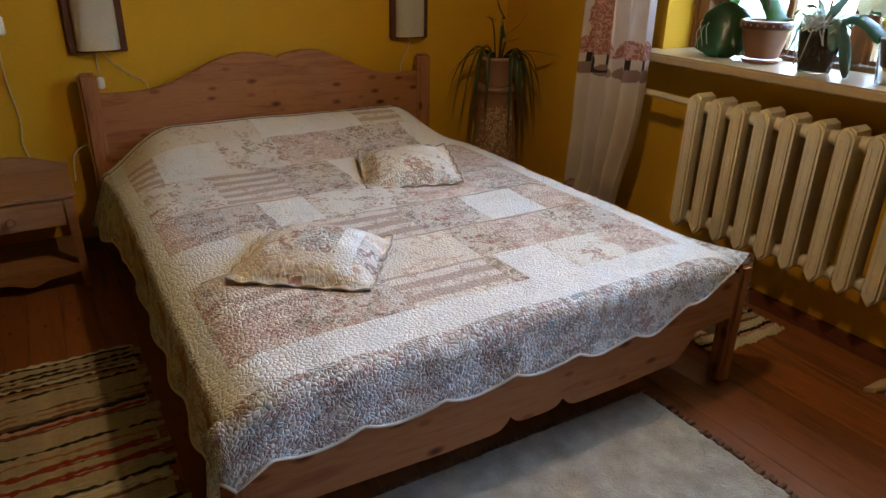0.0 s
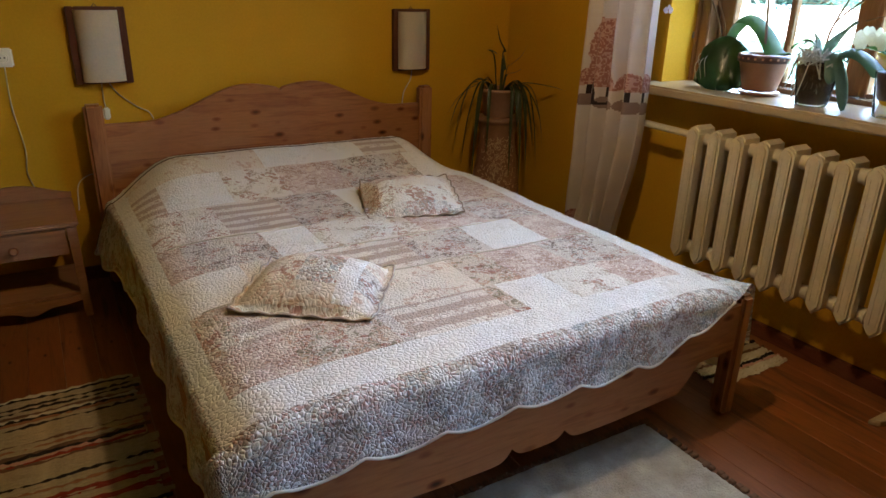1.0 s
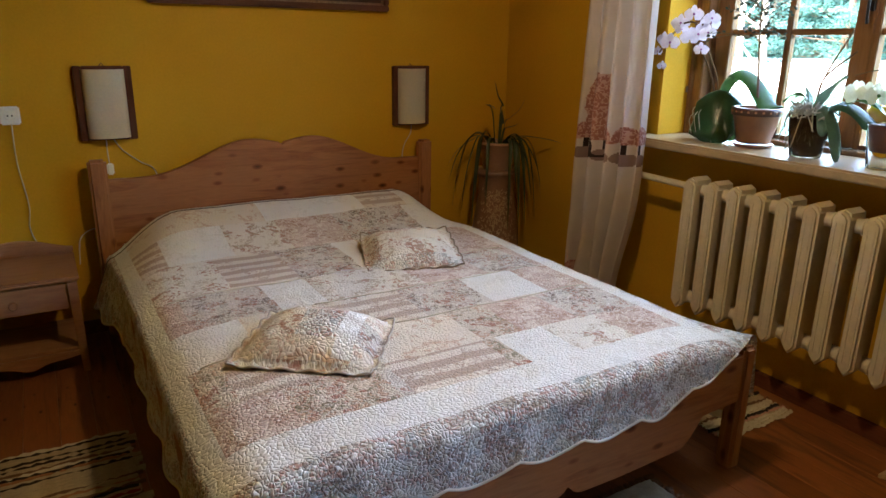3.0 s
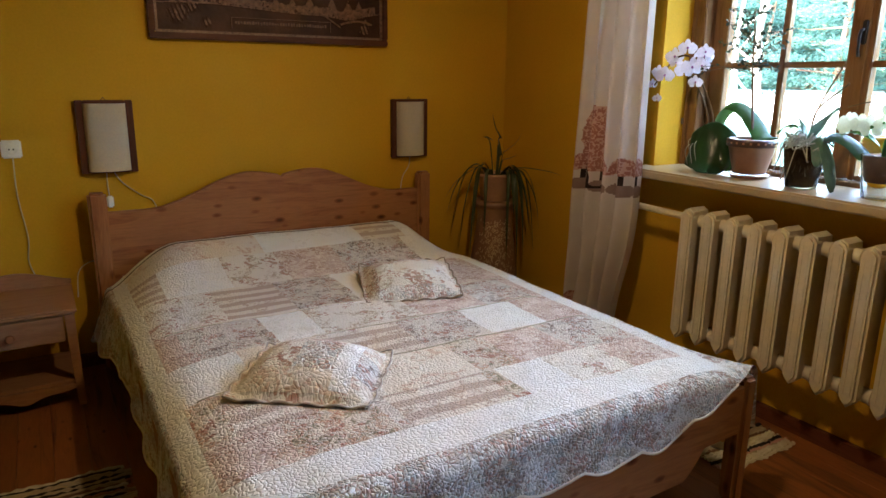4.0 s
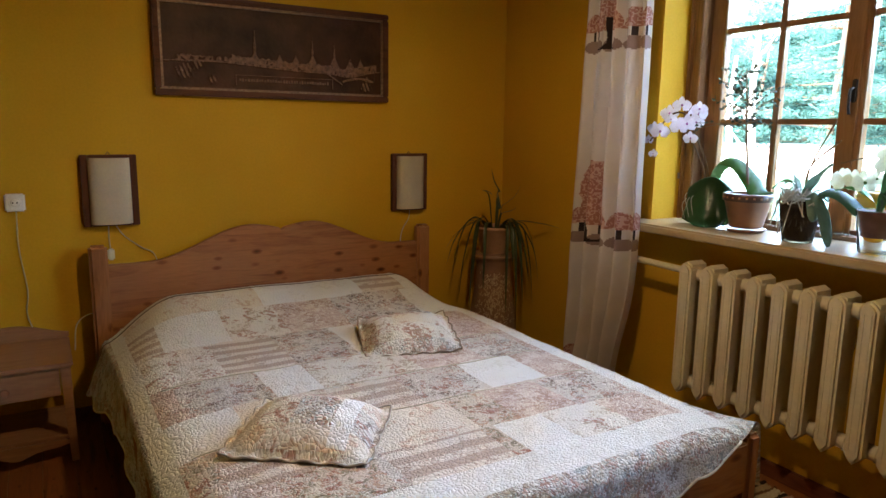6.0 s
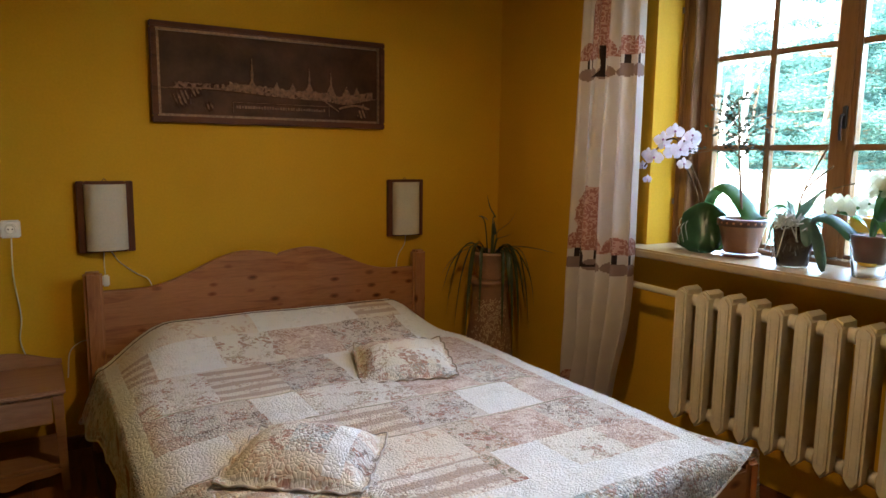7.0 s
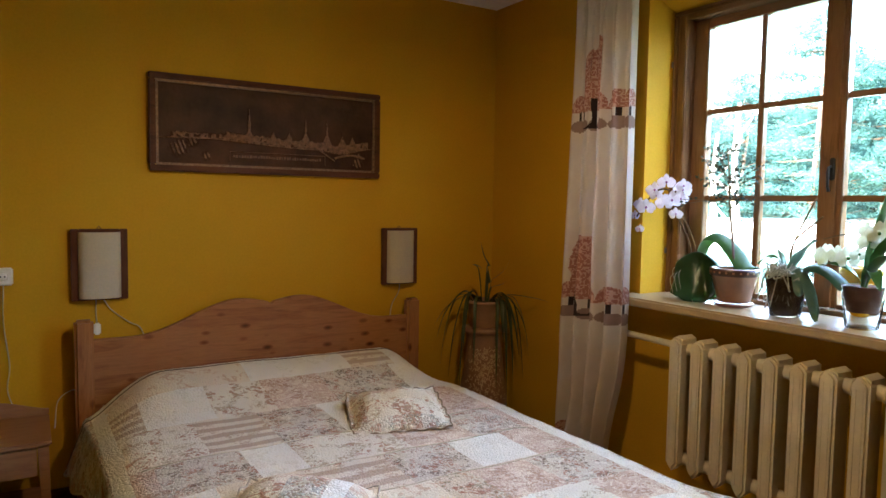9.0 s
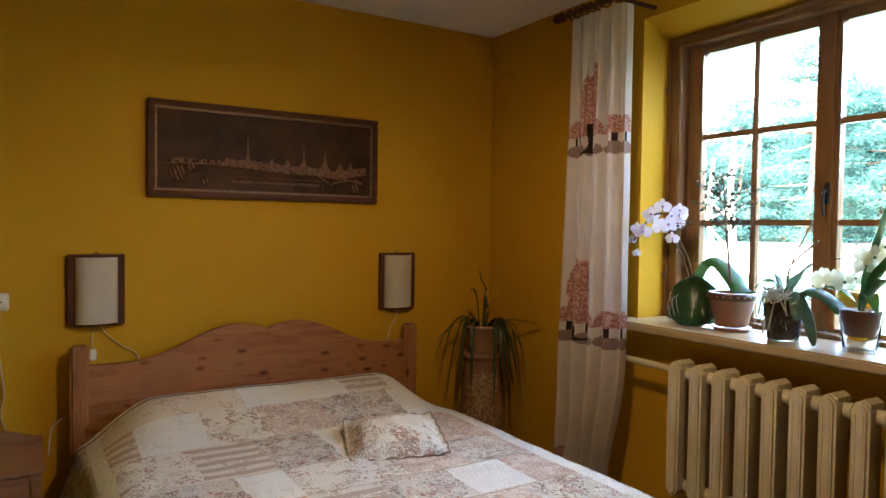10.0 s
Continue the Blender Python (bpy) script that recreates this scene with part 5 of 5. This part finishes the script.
def bloom(at, face, size, petal, lip, parent):
    """An orchid flower: two broad petals, three sepals and a lip."""
    q = Vector(face).to_track_quat("Z", "Y").to_matrix().to_4x4()
    bm = bmesh.new()
    for ang, ln, wd in ((0, 1.0, 1.0), (180, 1.0, 1.0), (90, 0.95, 0.62), (215, 0.9, 0.6), (325, 0.9, 0.6)):
        a = radians(ang)
        d, s = Vector((math.cos(a), math.sin(a), 0)), Vector((-math.sin(a), math.cos(a), 0))
        lift = 0.002 if wd > 0.9 else 0.0
        c = bm.verts.new((0, 0, lift))
        ring = []
        for k in range(9):
            t = k / 8
            r = size * ln * (0.12 + 0.88 * math.sin(math.pi * (0.12 + 0.76 * t)) ** 0.6)
            u = (t - 0.5) * 2
            ring.append(bm.verts.new(d * r * (1 - 0.25 * u * u) + s * u * size * 0.62 * wd + Vector((0, 0, lift + size * 0.12 * (1 - u * u) - size * 0.1))))
        for k in range(8):
            bm.faces.new((c, ring[k], ring[k + 1]))
    fl = part("flower", bm, petal, parent, smooth=True)
    fl.matrix_basis = Matrix.Translation(at) @ q
    part("lip", lathe([(0, 0.22 * size), (0.09 * size, 0.15 * size), (0.14 * size, 0.02 * size), (0.07 * size, -0.05 * size)], 8), lip, fl, smooth=True)
    return fl


def hanging_leaf(base, way, rise, fall, reach, width, material, parent):
    """A broad fleshy leaf that arches out along way and hangs down, rounded at its end."""
    b = Vector(base)
    out = Vector((way[0], way[1], 0)).normalized()
    side = Vector((-out.y, out.x, 0))
    n, across = 18, 8
    bm = bmesh.new()
    rows = []
    for k in range(n + 1):
        u = k / n
        a = u * math.pi * 0.98
        p = b + out * (reach * (1 - math.cos(a)) * 0.5) + Vector((0, 0, rise * math.sin(math.pi * min(1.0, u / 0.75)) - fall * u ** 1.8))
        w = width * 0.5 * min(1.0, 0.30 + 1.9 * u) * (max(0.0, 1 - max(0.0, (u - 0.55) / 0.45) ** 2.6)) ** 0.5
        row = []
        for m in range(across + 1):
            s = -1 + 2 * m / across
            bow = out * (-0.20 * width * s * s * u) + Vector((0, 0, -0.34 * width * s * s * (1 - 0.6 * u)))
            row.append(bm.verts.new(p + side * (max(w, 0.002) * s) + bow + out * 0.003 * math.sin(u * 8 + s * 2.5)))
        rows.append(row)
    for r0, r1 in zip(rows, rows[1:]):
        for m in range(across):
            bm.faces.new((r0[m], r0[m + 1], r1[m + 1], r1[m]))
    bmesh.ops.solidify(bm, geom=bm.faces[:], thickness=0.0022)
    return part("leaf", bm, material, parent, smooth=True)


SZ = SILL_Z + 0.001
ROOMWARD = Vector((-0.8, -0.58, 0.05))
# lilac orchid
orchid = pot("lilac_orchid", "lilac moth orchid with large dark leaves in a small dark pot", (0.075, -1.465, SZ), 0.042, 0.052, 0.10, M_SOIL, category="orchid")
hanging_leaf((0.01, -0.03, 0.165), (-0.80, -0.45), 0.075, 0.150, 0.13, 0.185, L_ORCHID, orchid)
hanging_leaf((0.01, 0.0, 0.15), (-0.78, 0.35), 0.05, 0.125, 0.10, 0.13, L_ORCHID, orchid)
hanging_leaf((0.0, -0.06, 0.16), (-0.55, -0.80), 0.05, 0.135, 0.10, 0.085, L_ORCHID, orchid)
hanging_leaf((0.02, -0.03, 0.18), (0.02, -1.0), 0.13, 0.01, 0.29, 0.125, L_BRIGHT, orchid)
hanging_leaf((0.0, -0.10, 0.08), (-0.4, -0.6), 0.02, 0.065, 0.05, 0.05, L_BRIGHT, orchid)
for k in range(5):
    a = 1.1 * k
    tip = Vector((-0.10 - 0.03 * math.sin(a), -0.02 + 0.035 * math.cos(a * 1.7), 0.03 + 0.012 * k))
    part("aerial_root", tube(curve_points([(0, 0.02, 0.15), tip + Vector((0.02, 0.03, 0.07)), tip], 6), 0.0016, 5), L_ROOT, orchid, smooth=True)
stem_pts = [(0, -0.02, 0.14), (-0.015, -0.02, 0.26), (-0.05, 0.03, 0.40), (-0.09, 0.06, 0.49), (-0.10, 0.13, 0.49), (-0.105, 0.19, 0.43), (-0.105, 0.24, 0.37)]
part("stem", tube(curve_points(stem_pts, 8), 0.0040, 6), L_STEM, orchid, smooth=True)
part("stem", tube(curve_points([(0, -0.01, 0.14), (-0.01, 0.01, 0.26), (-0.05, 0.05, 0.38), (-0.09, 0.06, 0.44), (-0.10, 0.02, 0.49)], 8), 0.0038, 6), L_STEM, orchid, smooth=True)
rnd = random.Random(21)
for wy, wz, fs in ((-1.213, 1.361, 0.026), (-1.247, 1.298, 0.024), (-1.285, 1.40, 0.045), (-1.255, 1.415, 0.034), (-1.320, 1.482, 0.042), (-1.345, 1.455, 0.030),
                   (-1.400, 1.516, 0.042), (-1.473, 1.481, 0.046), (-1.432, 1.435, 0.046), (-1.500, 1.497, 0.036), (-1.441, 1.372, 0.034), (-1.381, 1.423, 0.044), (-1.49, 1.44, 0.036)):
    face = ROOMWARD + Vector((rnd.uniform(-0.4, 0.4), rnd.uniform(-0.5, 0.5), rnd.uniform(-0.35, 0.25)))
    bloom((-0.105 + rnd.uniform(-0.02, 0.02), wy + 1.465, wz - SZ), face, fs, L_LILAC, L_PURPLE, orchid)

# clay pot with a thin bare shrub
shrub = pot("potted_shrub", "thin twiggy shrub in a glazed brown pot with patterned rim", (0.055, -1.705, SZ + 0.018), 0.066, 0.092, 0.145, M_TERRA, category="potted plant", rim=0.034)
M_RIMDARK = surface("dark_glaze", (0.045, 0.02, 0.014), (0.075, 0.035, 0.022), 0.3, 20, 80, 0.2)
part("rim_band", lathe([(0.0985, 0.113), (0.1002, 0.114), (0.1004, 0.141), (0.0985, 0.1425)], 32), M_RIMDARK, shrub, "dark glazed rim band", True)
for k in range(22):
    a = 2 * math.pi * k / 22
    b = box(-0.0045, 0.0045, -0.0008, 0.0008, -0.004, 0.004, 0.0006)
    bmesh.ops.rotate(b, verts=b.verts[:], cent=(0, 0, 0), matrix=Matrix.Rotation(a + math.pi / 2, 3, "Z"))
    bmesh.ops.translate(b, verts=b.verts[:], vec=(0.1008 * math.cos(a), 0.1008 * math.sin(a), 0.128))
    part("rim_mark", b, M_TAN, shrub)
part("saucer", lathe([(0, -0.0175), (0.068, -0.0175), (0.082, -0.004), (0.079, -0.003), (0.066, -0.0125), (0, -0.0125)], 30), M_TERRA, shrub, smooth=True)
part("stem", tube(curve_points([(0, 0, 0.12), (0.0, 0.02, 0.28), (-0.005, 0.035, 0.42), (0.0, 0.05, 0.56), (0.0, 0.06, 0.66)], 8), [0.006 * (1 - 0.018 * i) for i in range(33)], 7), L_TWIG, shrub, smooth=True)
rnd = random.Random(8)
bm_l = bmesh.new()
for k in range(30):
    z = rnd.uniform(0.38, 0.64)
    root = Vector((0.0, 0.03 + 0.05 * (z - 0.36) / 0.3, z))
    d = Vector((rnd.uniform(-0.7, 0.7), rnd.choice((-1, 1)) * rnd.uniform(0.4, 1.0), rnd.uniform(0.0, 0.8))).normalized()
    ln = rnd.uniform(0.08, 0.19) * (1.15 - (z - 0.36))
    tip = root + d * ln + Vector((0, 0, -0.02))
    mid = root.lerp(tip, 0.5) + Vector((0, 0, 0.012))
    pts = curve_points([root, mid, tip], 5)
    part("twig", tube(pts, [0.0023 - 0.0001 * i for i in range(len(pts))], 5), L_TWIG, shrub)
    for m in range(11):
        c = pts[rnd.randrange(2, len(pts))] + Vector((rnd.uniform(-1, 1), rnd.uniform(-1, 1), rnd.uniform(-1, 1))) * 0.010
        e = Vector((rnd.uniform(-1, 1), rnd.uniform(-1, 1), rnd.uniform(-1, 1))).normalized() * rnd.uniform(0.008, 0.014)
        f = e.orthogonal().normalized() * 0.0075
        bm_l.faces.new([bm_l.verts.new(v) for v in (c - e, c + f, c + e, c - f)])
tagged(part("small_leaves", bm_l, L_SMALL, shrub), kind="stuff")

# orchid with aerial roots in a clear pot
M_CHIPS = surface("grey_bark_chips", (0.09, 0.06, 0.042), (0.24, 0.19, 0.14), 0.9, 45, 150, 0.9, 0.004)
rooty = pot("rooty_orchid", "flowerless orchid with tangled silvery roots in a clear pot", (0.0, -1.972, SZ), 0.056, 0.078, 0.16, M_SMOKY, 0.003, "orchid", soil=False)
part("bark_mix", lathe([(0, 0.006), (0.05, 0.006), (0.068, 0.11), (0.070, 0.145), (0.03, 0.158), (0, 0.16)], 20), M_CHIPS, rooty, smooth=True)
rnd = random.Random(31)
for k in range(66):
    a = rnd.uniform(0, 6.28)
    r = rnd.uniform(0.02, 0.085)
    p0 = Vector((0.01 * math.cos(a), 0.01 * math.sin(a), 0.165))
    p1 = Vector((r * math.cos(a), r * math.sin(a), 0.175 + rnd.uniform(-0.01, 0.035)))
    a2 = a + rnd.uniform(-0.9, 0.9)
    p2 = Vector(((r + 0.025) * math.cos(a2), (r + 0.025) * math.sin(a2), rnd.choice((0.16, 0.17, 0.15, rnd.uniform(0.02, 0.13)))))
    part("aerial_root", tube(curve_points([p0, p1, p2], 6), rnd.uniform(0.0020, 0.0032), 6), L_ROOT, rooty, smooth=True)
for k in range(10):
    a = radians(150 + 16 * k)
    pts = [(0.066 * math.cos(a + 0.12 * math.sin(z * 60 + k)), 0.066 * math.sin(a + 0.12 * math.sin(z * 60 + k)), z) for z in np.linspace(0.13, 0.05 + 0.005 * k, 6)]
    part("aerial_root", tube([(x * (0.80 + 1.4 * z), y * (0.80 + 1.4 * z), z) for x, y, z in pts], 0.0030, 6), L_ROOT, rooty, smooth=True)
for tip, sag, w, mt in (((-0.02, 0.05, 0.275), 0.02, 0.040, L_GREY), ((0.02, 0.09, 0.21), 0.04, 0.036, L_GREY), ((-0.04, -0.13, 0.305), 0.01, 0.050, L_GREY), ((0.05, -0.07, 0.27), 0.03, 0.045, L_GREY),
                        ((-0.08, 0.07, 0.20), 0.05, 0.03, L_ORCHID)):
    blade((0, 0, 0.16), tip, sag, w, mt, rooty)
hanging_leaf((-0.01, -0.04, 0.165), (-0.35, -0.90), 0.05, 0.155, 0.13, 0.050, L_GREY, rooty)
hanging_leaf((0.0, -0.06, 0.165), (0.10, -1.0), 0.055, 0.03, 0.20, 0.105, L_ORCHID, rooty)
hanging_leaf((-0.02, -0.04, 0.165), (-0.6, -0.7), 0.03, 0.07, 0.08, 0.040, L_GREY, rooty)
for e in ((-0.03, -0.12, 0.46), (-0.02, -0.14, 0.39)):
    part("stem", tube(curve_points([(0, -0.01, 0.17), (-0.01, -0.03, 0.29), e], 8), 0.0034, 6), L_STEM, rooty, smooth=True)

M_BROWNPOT = surface("brown_plastic_pot", (0.10, 0.038, 0.024), (0.15, 0.060, 0.038), 0.45, 12, 60, 0.1)
# cream orchid in a glass, a yellow pot behind it
glass = pot("cream_orchid", "cream-flowered orchid in a clear glass with a brown inner pot", (-0.005, -2.262, SZ), 0.054, 0.072, 0.152, M_CLEAR, 0.003, "orchid", soil=False)
part("inner_pot", lathe([(0, 0.058), (0.050, 0.058), (0.066, 0.147), (0.063, 0.149), (0.058, 0.136), (0, 0.137)], 24), M_BROWNPOT, glass, "brown plastic inner pot", True)
for tip, sag, w, mt in (((-0.06, 0.13, 0.21), 0.04, 0.05, L_BRIGHT), ((-0.05, -0.16, 0.26), 0.05, 0.06, L_ORCHID), ((0.0, -0.13, 0.40), 0.02, 0.07, L_BRIGHT), ((-0.02, -0.09, 0.52), 0.0, 0.06, L_ORCHID), ((-0.10, -0.1, 0.15), 0.06, 0.05, L_BRIGHT), ((-0.03, -0.18, 0.33), 0.07, 0.07, L_BRIGHT)):
    blade((0, 0, 0.14), tip, sag, w, mt, glass)
part("stem", tube(curve_points([(0, 0, 0.17), (0.02, 0.0, 0.32), (-0.02, 0.06, 0.33), (-0.04, 0.13, 0.31)], 8), 0.0025, 6), L_STEM, glass, smooth=True)
rnd = random.Random(77)
for wy, wz, fs in ((-2.125, 1.245, 0.036), (-2.155, 1.232, 0.050), (-2.185, 1.240, 0.040), (-2.222, 1.232, 0.050), (-2.250, 1.248, 0.036), (-2.292, 1.296, 0.046), (-2.318, 1.324, 0.046), (-2.275, 1.330, 0.036), (-2.335, 1.36, 0.040)):
    bloom((-0.02 + rnd.uniform(-0.02, 0.02), wy + 2.262, wz - SZ), ROOMWARD + Vector((rnd.uniform(-0.4, 0.4), rnd.uniform(-0.4, 0.4), rnd.uniform(-0.4, 0.3))), fs, L_CREAM, L_BRIGHT, glass)
M_YELLOW = surface("yellow_glaze", (0.75, 0.40, 0.02), (0.82, 0.48, 0.04), 0.25, 8, 60, 0.05)
pot("yellow_pot", "glossy yellow ceramic flower pot behind the orchids", (0.155, -2.17, SZ), 0.034, 0.066, 0.205, M_YELLOW, rim=0.03)

# ---- outdoors ----
M_GRASS = surface("rough_grass", (0.05, 0.08, 0.03), (0.08, 0.11, 0.04), 0.9, 0.4, 8, 0.8, 0.02)
bm = bmesh.new()
bmesh.ops.create_grid(bm, x_segments=12, y_segments=12, size=900)
g = structure("ground", bm, M_GRASS, "rough green grass outside the house", "ground")
g.location = (0, 0, -1.7)
M_ROOF = surface("pale_corrugated_sheet", (0.36, 0.35, 0.33), (0.44, 0.43, 0.40), 0.8, 1.0, 20, 0.3)
M_TEAL = surface("faded_teal_boards", (0.20, 0.36, 0.33), (0.28, 0.44, 0.40), 0.7, 1.5, 30, 0.3)
shed = thing("shed", "long low shed with a pale sheet roof and teal boarded wall", "shed", (12.5, 6.5, -1.7), turn=38)
part("wall", box(-0.9, 3.6, -9, 9, 0, 2.35), M_TEAL, shed)
bm = slab([(-1.35, 2.22), (1.35, 2.86), (4.0, 2.22), (4.0, 2.15), (1.35, 2.79), (-1.35, 2.15)], 19.0, "y", -9.5)
part("roof", bm, M_ROOF, shed)
for k in range(5):
    part("window", box(-0.93, -0.88, -7.5 + 3.4 * k, -6.5 + 3.4 * k, 0.9, 1.8, 0.01), M_CLEAR, shed)

M_BARK = surface("pine_bark", (0.16, 0.075, 0.04), (0.26, 0.14, 0.08), 0.9, 3, 20, 0.9, 0.02)
L_PINE = leafy("pine_needles", (0.050, 0.115, 0.092), (0.076, 0.158, 0.126), 1.0, 0.45)


def pine(seed, height, low):
    rnd = random.Random(seed)
    ob = thing("pine_tree", "tall pine tree with a bare reddish trunk and loose crown", "tree", (0, 0, -1.7), "pines behind the shed")
    lean = rnd.uniform(-0.4, 0.4)
    trunk = [(lean * (k / 6) ** 2, 0.15 * math.sin(k + seed), height * k / 6) for k in range(7)]
    part("trunk", tube(curve_points(trunk, 3), [0.16 * (1 - 0.045 * k) for k in range(19)], 8), M_BARK, ob, smooth=True)
    bm_b, bm_n = bmesh.new(), bmesh.new()
    z = low
    while z < height - 0.3:
        for _ in range(3):
            a = rnd.uniform(0, 6.28)
            ln = (0.7 + 1.9 * (1 - (z - low) / (height - low)) ** 0.7) * rnd.uniform(0.6, 1.15)
            root = Vector((lean * (z / height) ** 2, 0, z))
            tip = root + Vector((math.cos(a) * ln, math.sin(a) * ln, rnd.uniform(-0.1, 0.55)))
            tube([root, root.lerp(tip, 0.5) + Vector((0, 0, -0.08)), tip], [0.035, 0.022, 0.008], 5, bm_b)
            for c in range(8):
                o = root.lerp(tip, rnd.uniform(0.35, 1.05)) + Vector((rnd.gauss(0, 0.18), rnd.gauss(0, 0.18), rnd.gauss(0.05, 0.12)))
                for m in range(44):
                    p = o + Vector((rnd.gauss(0, 0.27), rnd.gauss(0, 0.27), rnd.gauss(0, 0.075)))
                    e = Vector((rnd.uniform(-1, 1), rnd.uniform(-1, 1), rnd.uniform(-0.2, 0.6))).normalized() * rnd.uniform(0.06, 0.13)
                    f = e.cross(Vector((rnd.uniform(-1, 1), rnd.uniform(-1, 1), rnd.uniform(-1, 1)))).normalized() * 0.022
                    bm_n.faces.new([bm_n.verts.new(v) for v in (p - e, p + f, p + e, p - f)])
        z += rnd.uniform(0.28, 0.5)
    part("limbs", bm_b, M_BARK, ob)
    part("crown", bm_n, L_PINE, ob)
    return ob


M_BIRCH = surface("pale_birch_bark", (0.24, 0.20, 0.155), (0.36, 0.31, 0.25), 0.8, 2.5, 14, 0.4, 0.01)


def bare_birch(x, y, height, seed):
    """A pale bare trunk with a few broken limbs."""
    rnd = random.Random(seed)
    ob = thing("birch_tree", "pale bare birch trunk with short limbs among the pines", "tree", (x, y, -1.7))
    pts = curve_points([(0, 0, 0), (0.06, 0.05, height * 0.4), (-0.05, 0.1, height * 0.75), (0.08, 0.12, height)], 5)
    part("trunk", tube(pts, [0.13 - 0.006 * k for k in range(len(pts))], 9), M_BIRCH, ob, smooth=True)
    for k in range(7):
        root = pts[6 + k]
        a = rnd.uniform(0, 6.28)
        tip = root + Vector((math.cos(a) * 0.7, math.sin(a) * 0.7, 0.55))
        part("limb", tube([root, root.lerp(tip, 0.5) + Vector((0, 0, -0.06)), tip], [0.04, 0.028, 0.012], 6), M_BIRCH, ob, smooth=True)
    return ob


bare_birch(12.0, 6.72, 5.6, 3)
bare_birch(12.6, 7.75, 5.0, 9)
pines = [pine(1, 9.6, 3.2), pine(2, 8.6, 2.2), pine(3, 10.6, 3.8), pine(4, 7.0, 1.0)]
rnd = random.Random(5)
spots = []
for row, (dist, count) in enumerate(((20.0, 9), (24.0, 13), (29.0, 16), (35.0, 20))):
    for k in range(count):
        ang = radians(18 + 40 * (k + rnd.uniform(0.1, 0.9)) / count)
        spots.append((-2.5 + dist * math.cos(ang), -3.5 + dist * math.sin(ang)))
# unseen pines added towards the south-east, to block low sky light
for k in range(44):
    ang = radians(-75 + 92 * (k + rnd.uniform(0.1, 0.9)) / 44)
    dist = (17.0, 22.0, 27.0)[k % 3] + rnd.uniform(-1.5, 1.5)
    spots.append((-2.5 + dist * math.cos(ang), -3.5 + dist * math.sin(ang)))
for i, (px, py) in enumerate(spots):
    src = pines[i % 4]
    far = math.hypot(px + 2.5, py + 3.5)
    k = 0.78 if far < 21 else 0.92 if far < 25 else 1.04 if far < 31 else 1.16
    m = pose(px, py, -1.7, 0, 0, rnd.uniform(0, 360)) @ Matrix.Scale(k * rnd.uniform(0.85, 1.05), 4)
    if i < 4:
        src.matrix_world = m
    else:
        copy_thing(src, m)

# ---- floorboards ----
BW = 0.118
n = int(math.ceil(-X_W / BW))
shapes = [box(-BW / 2 + 0.0004, BW / 2 - 0.0004, Y_S + 0.002, -0.002, -0.02, 0.0, 0.0009, seg=1) for _ in range(1)]
plank = part("plank", shapes[0], M_FLOOR, floor)
plank.location = (-BW / 2, 0, 0)
for k in range(1, n):
    if -BW * (k + 1) < X_W - 0.01:
        break
    o = plank.copy()
    scene.collection.objects.link(o)
    o.location = (-BW * (k + 0.5), 0, 0)
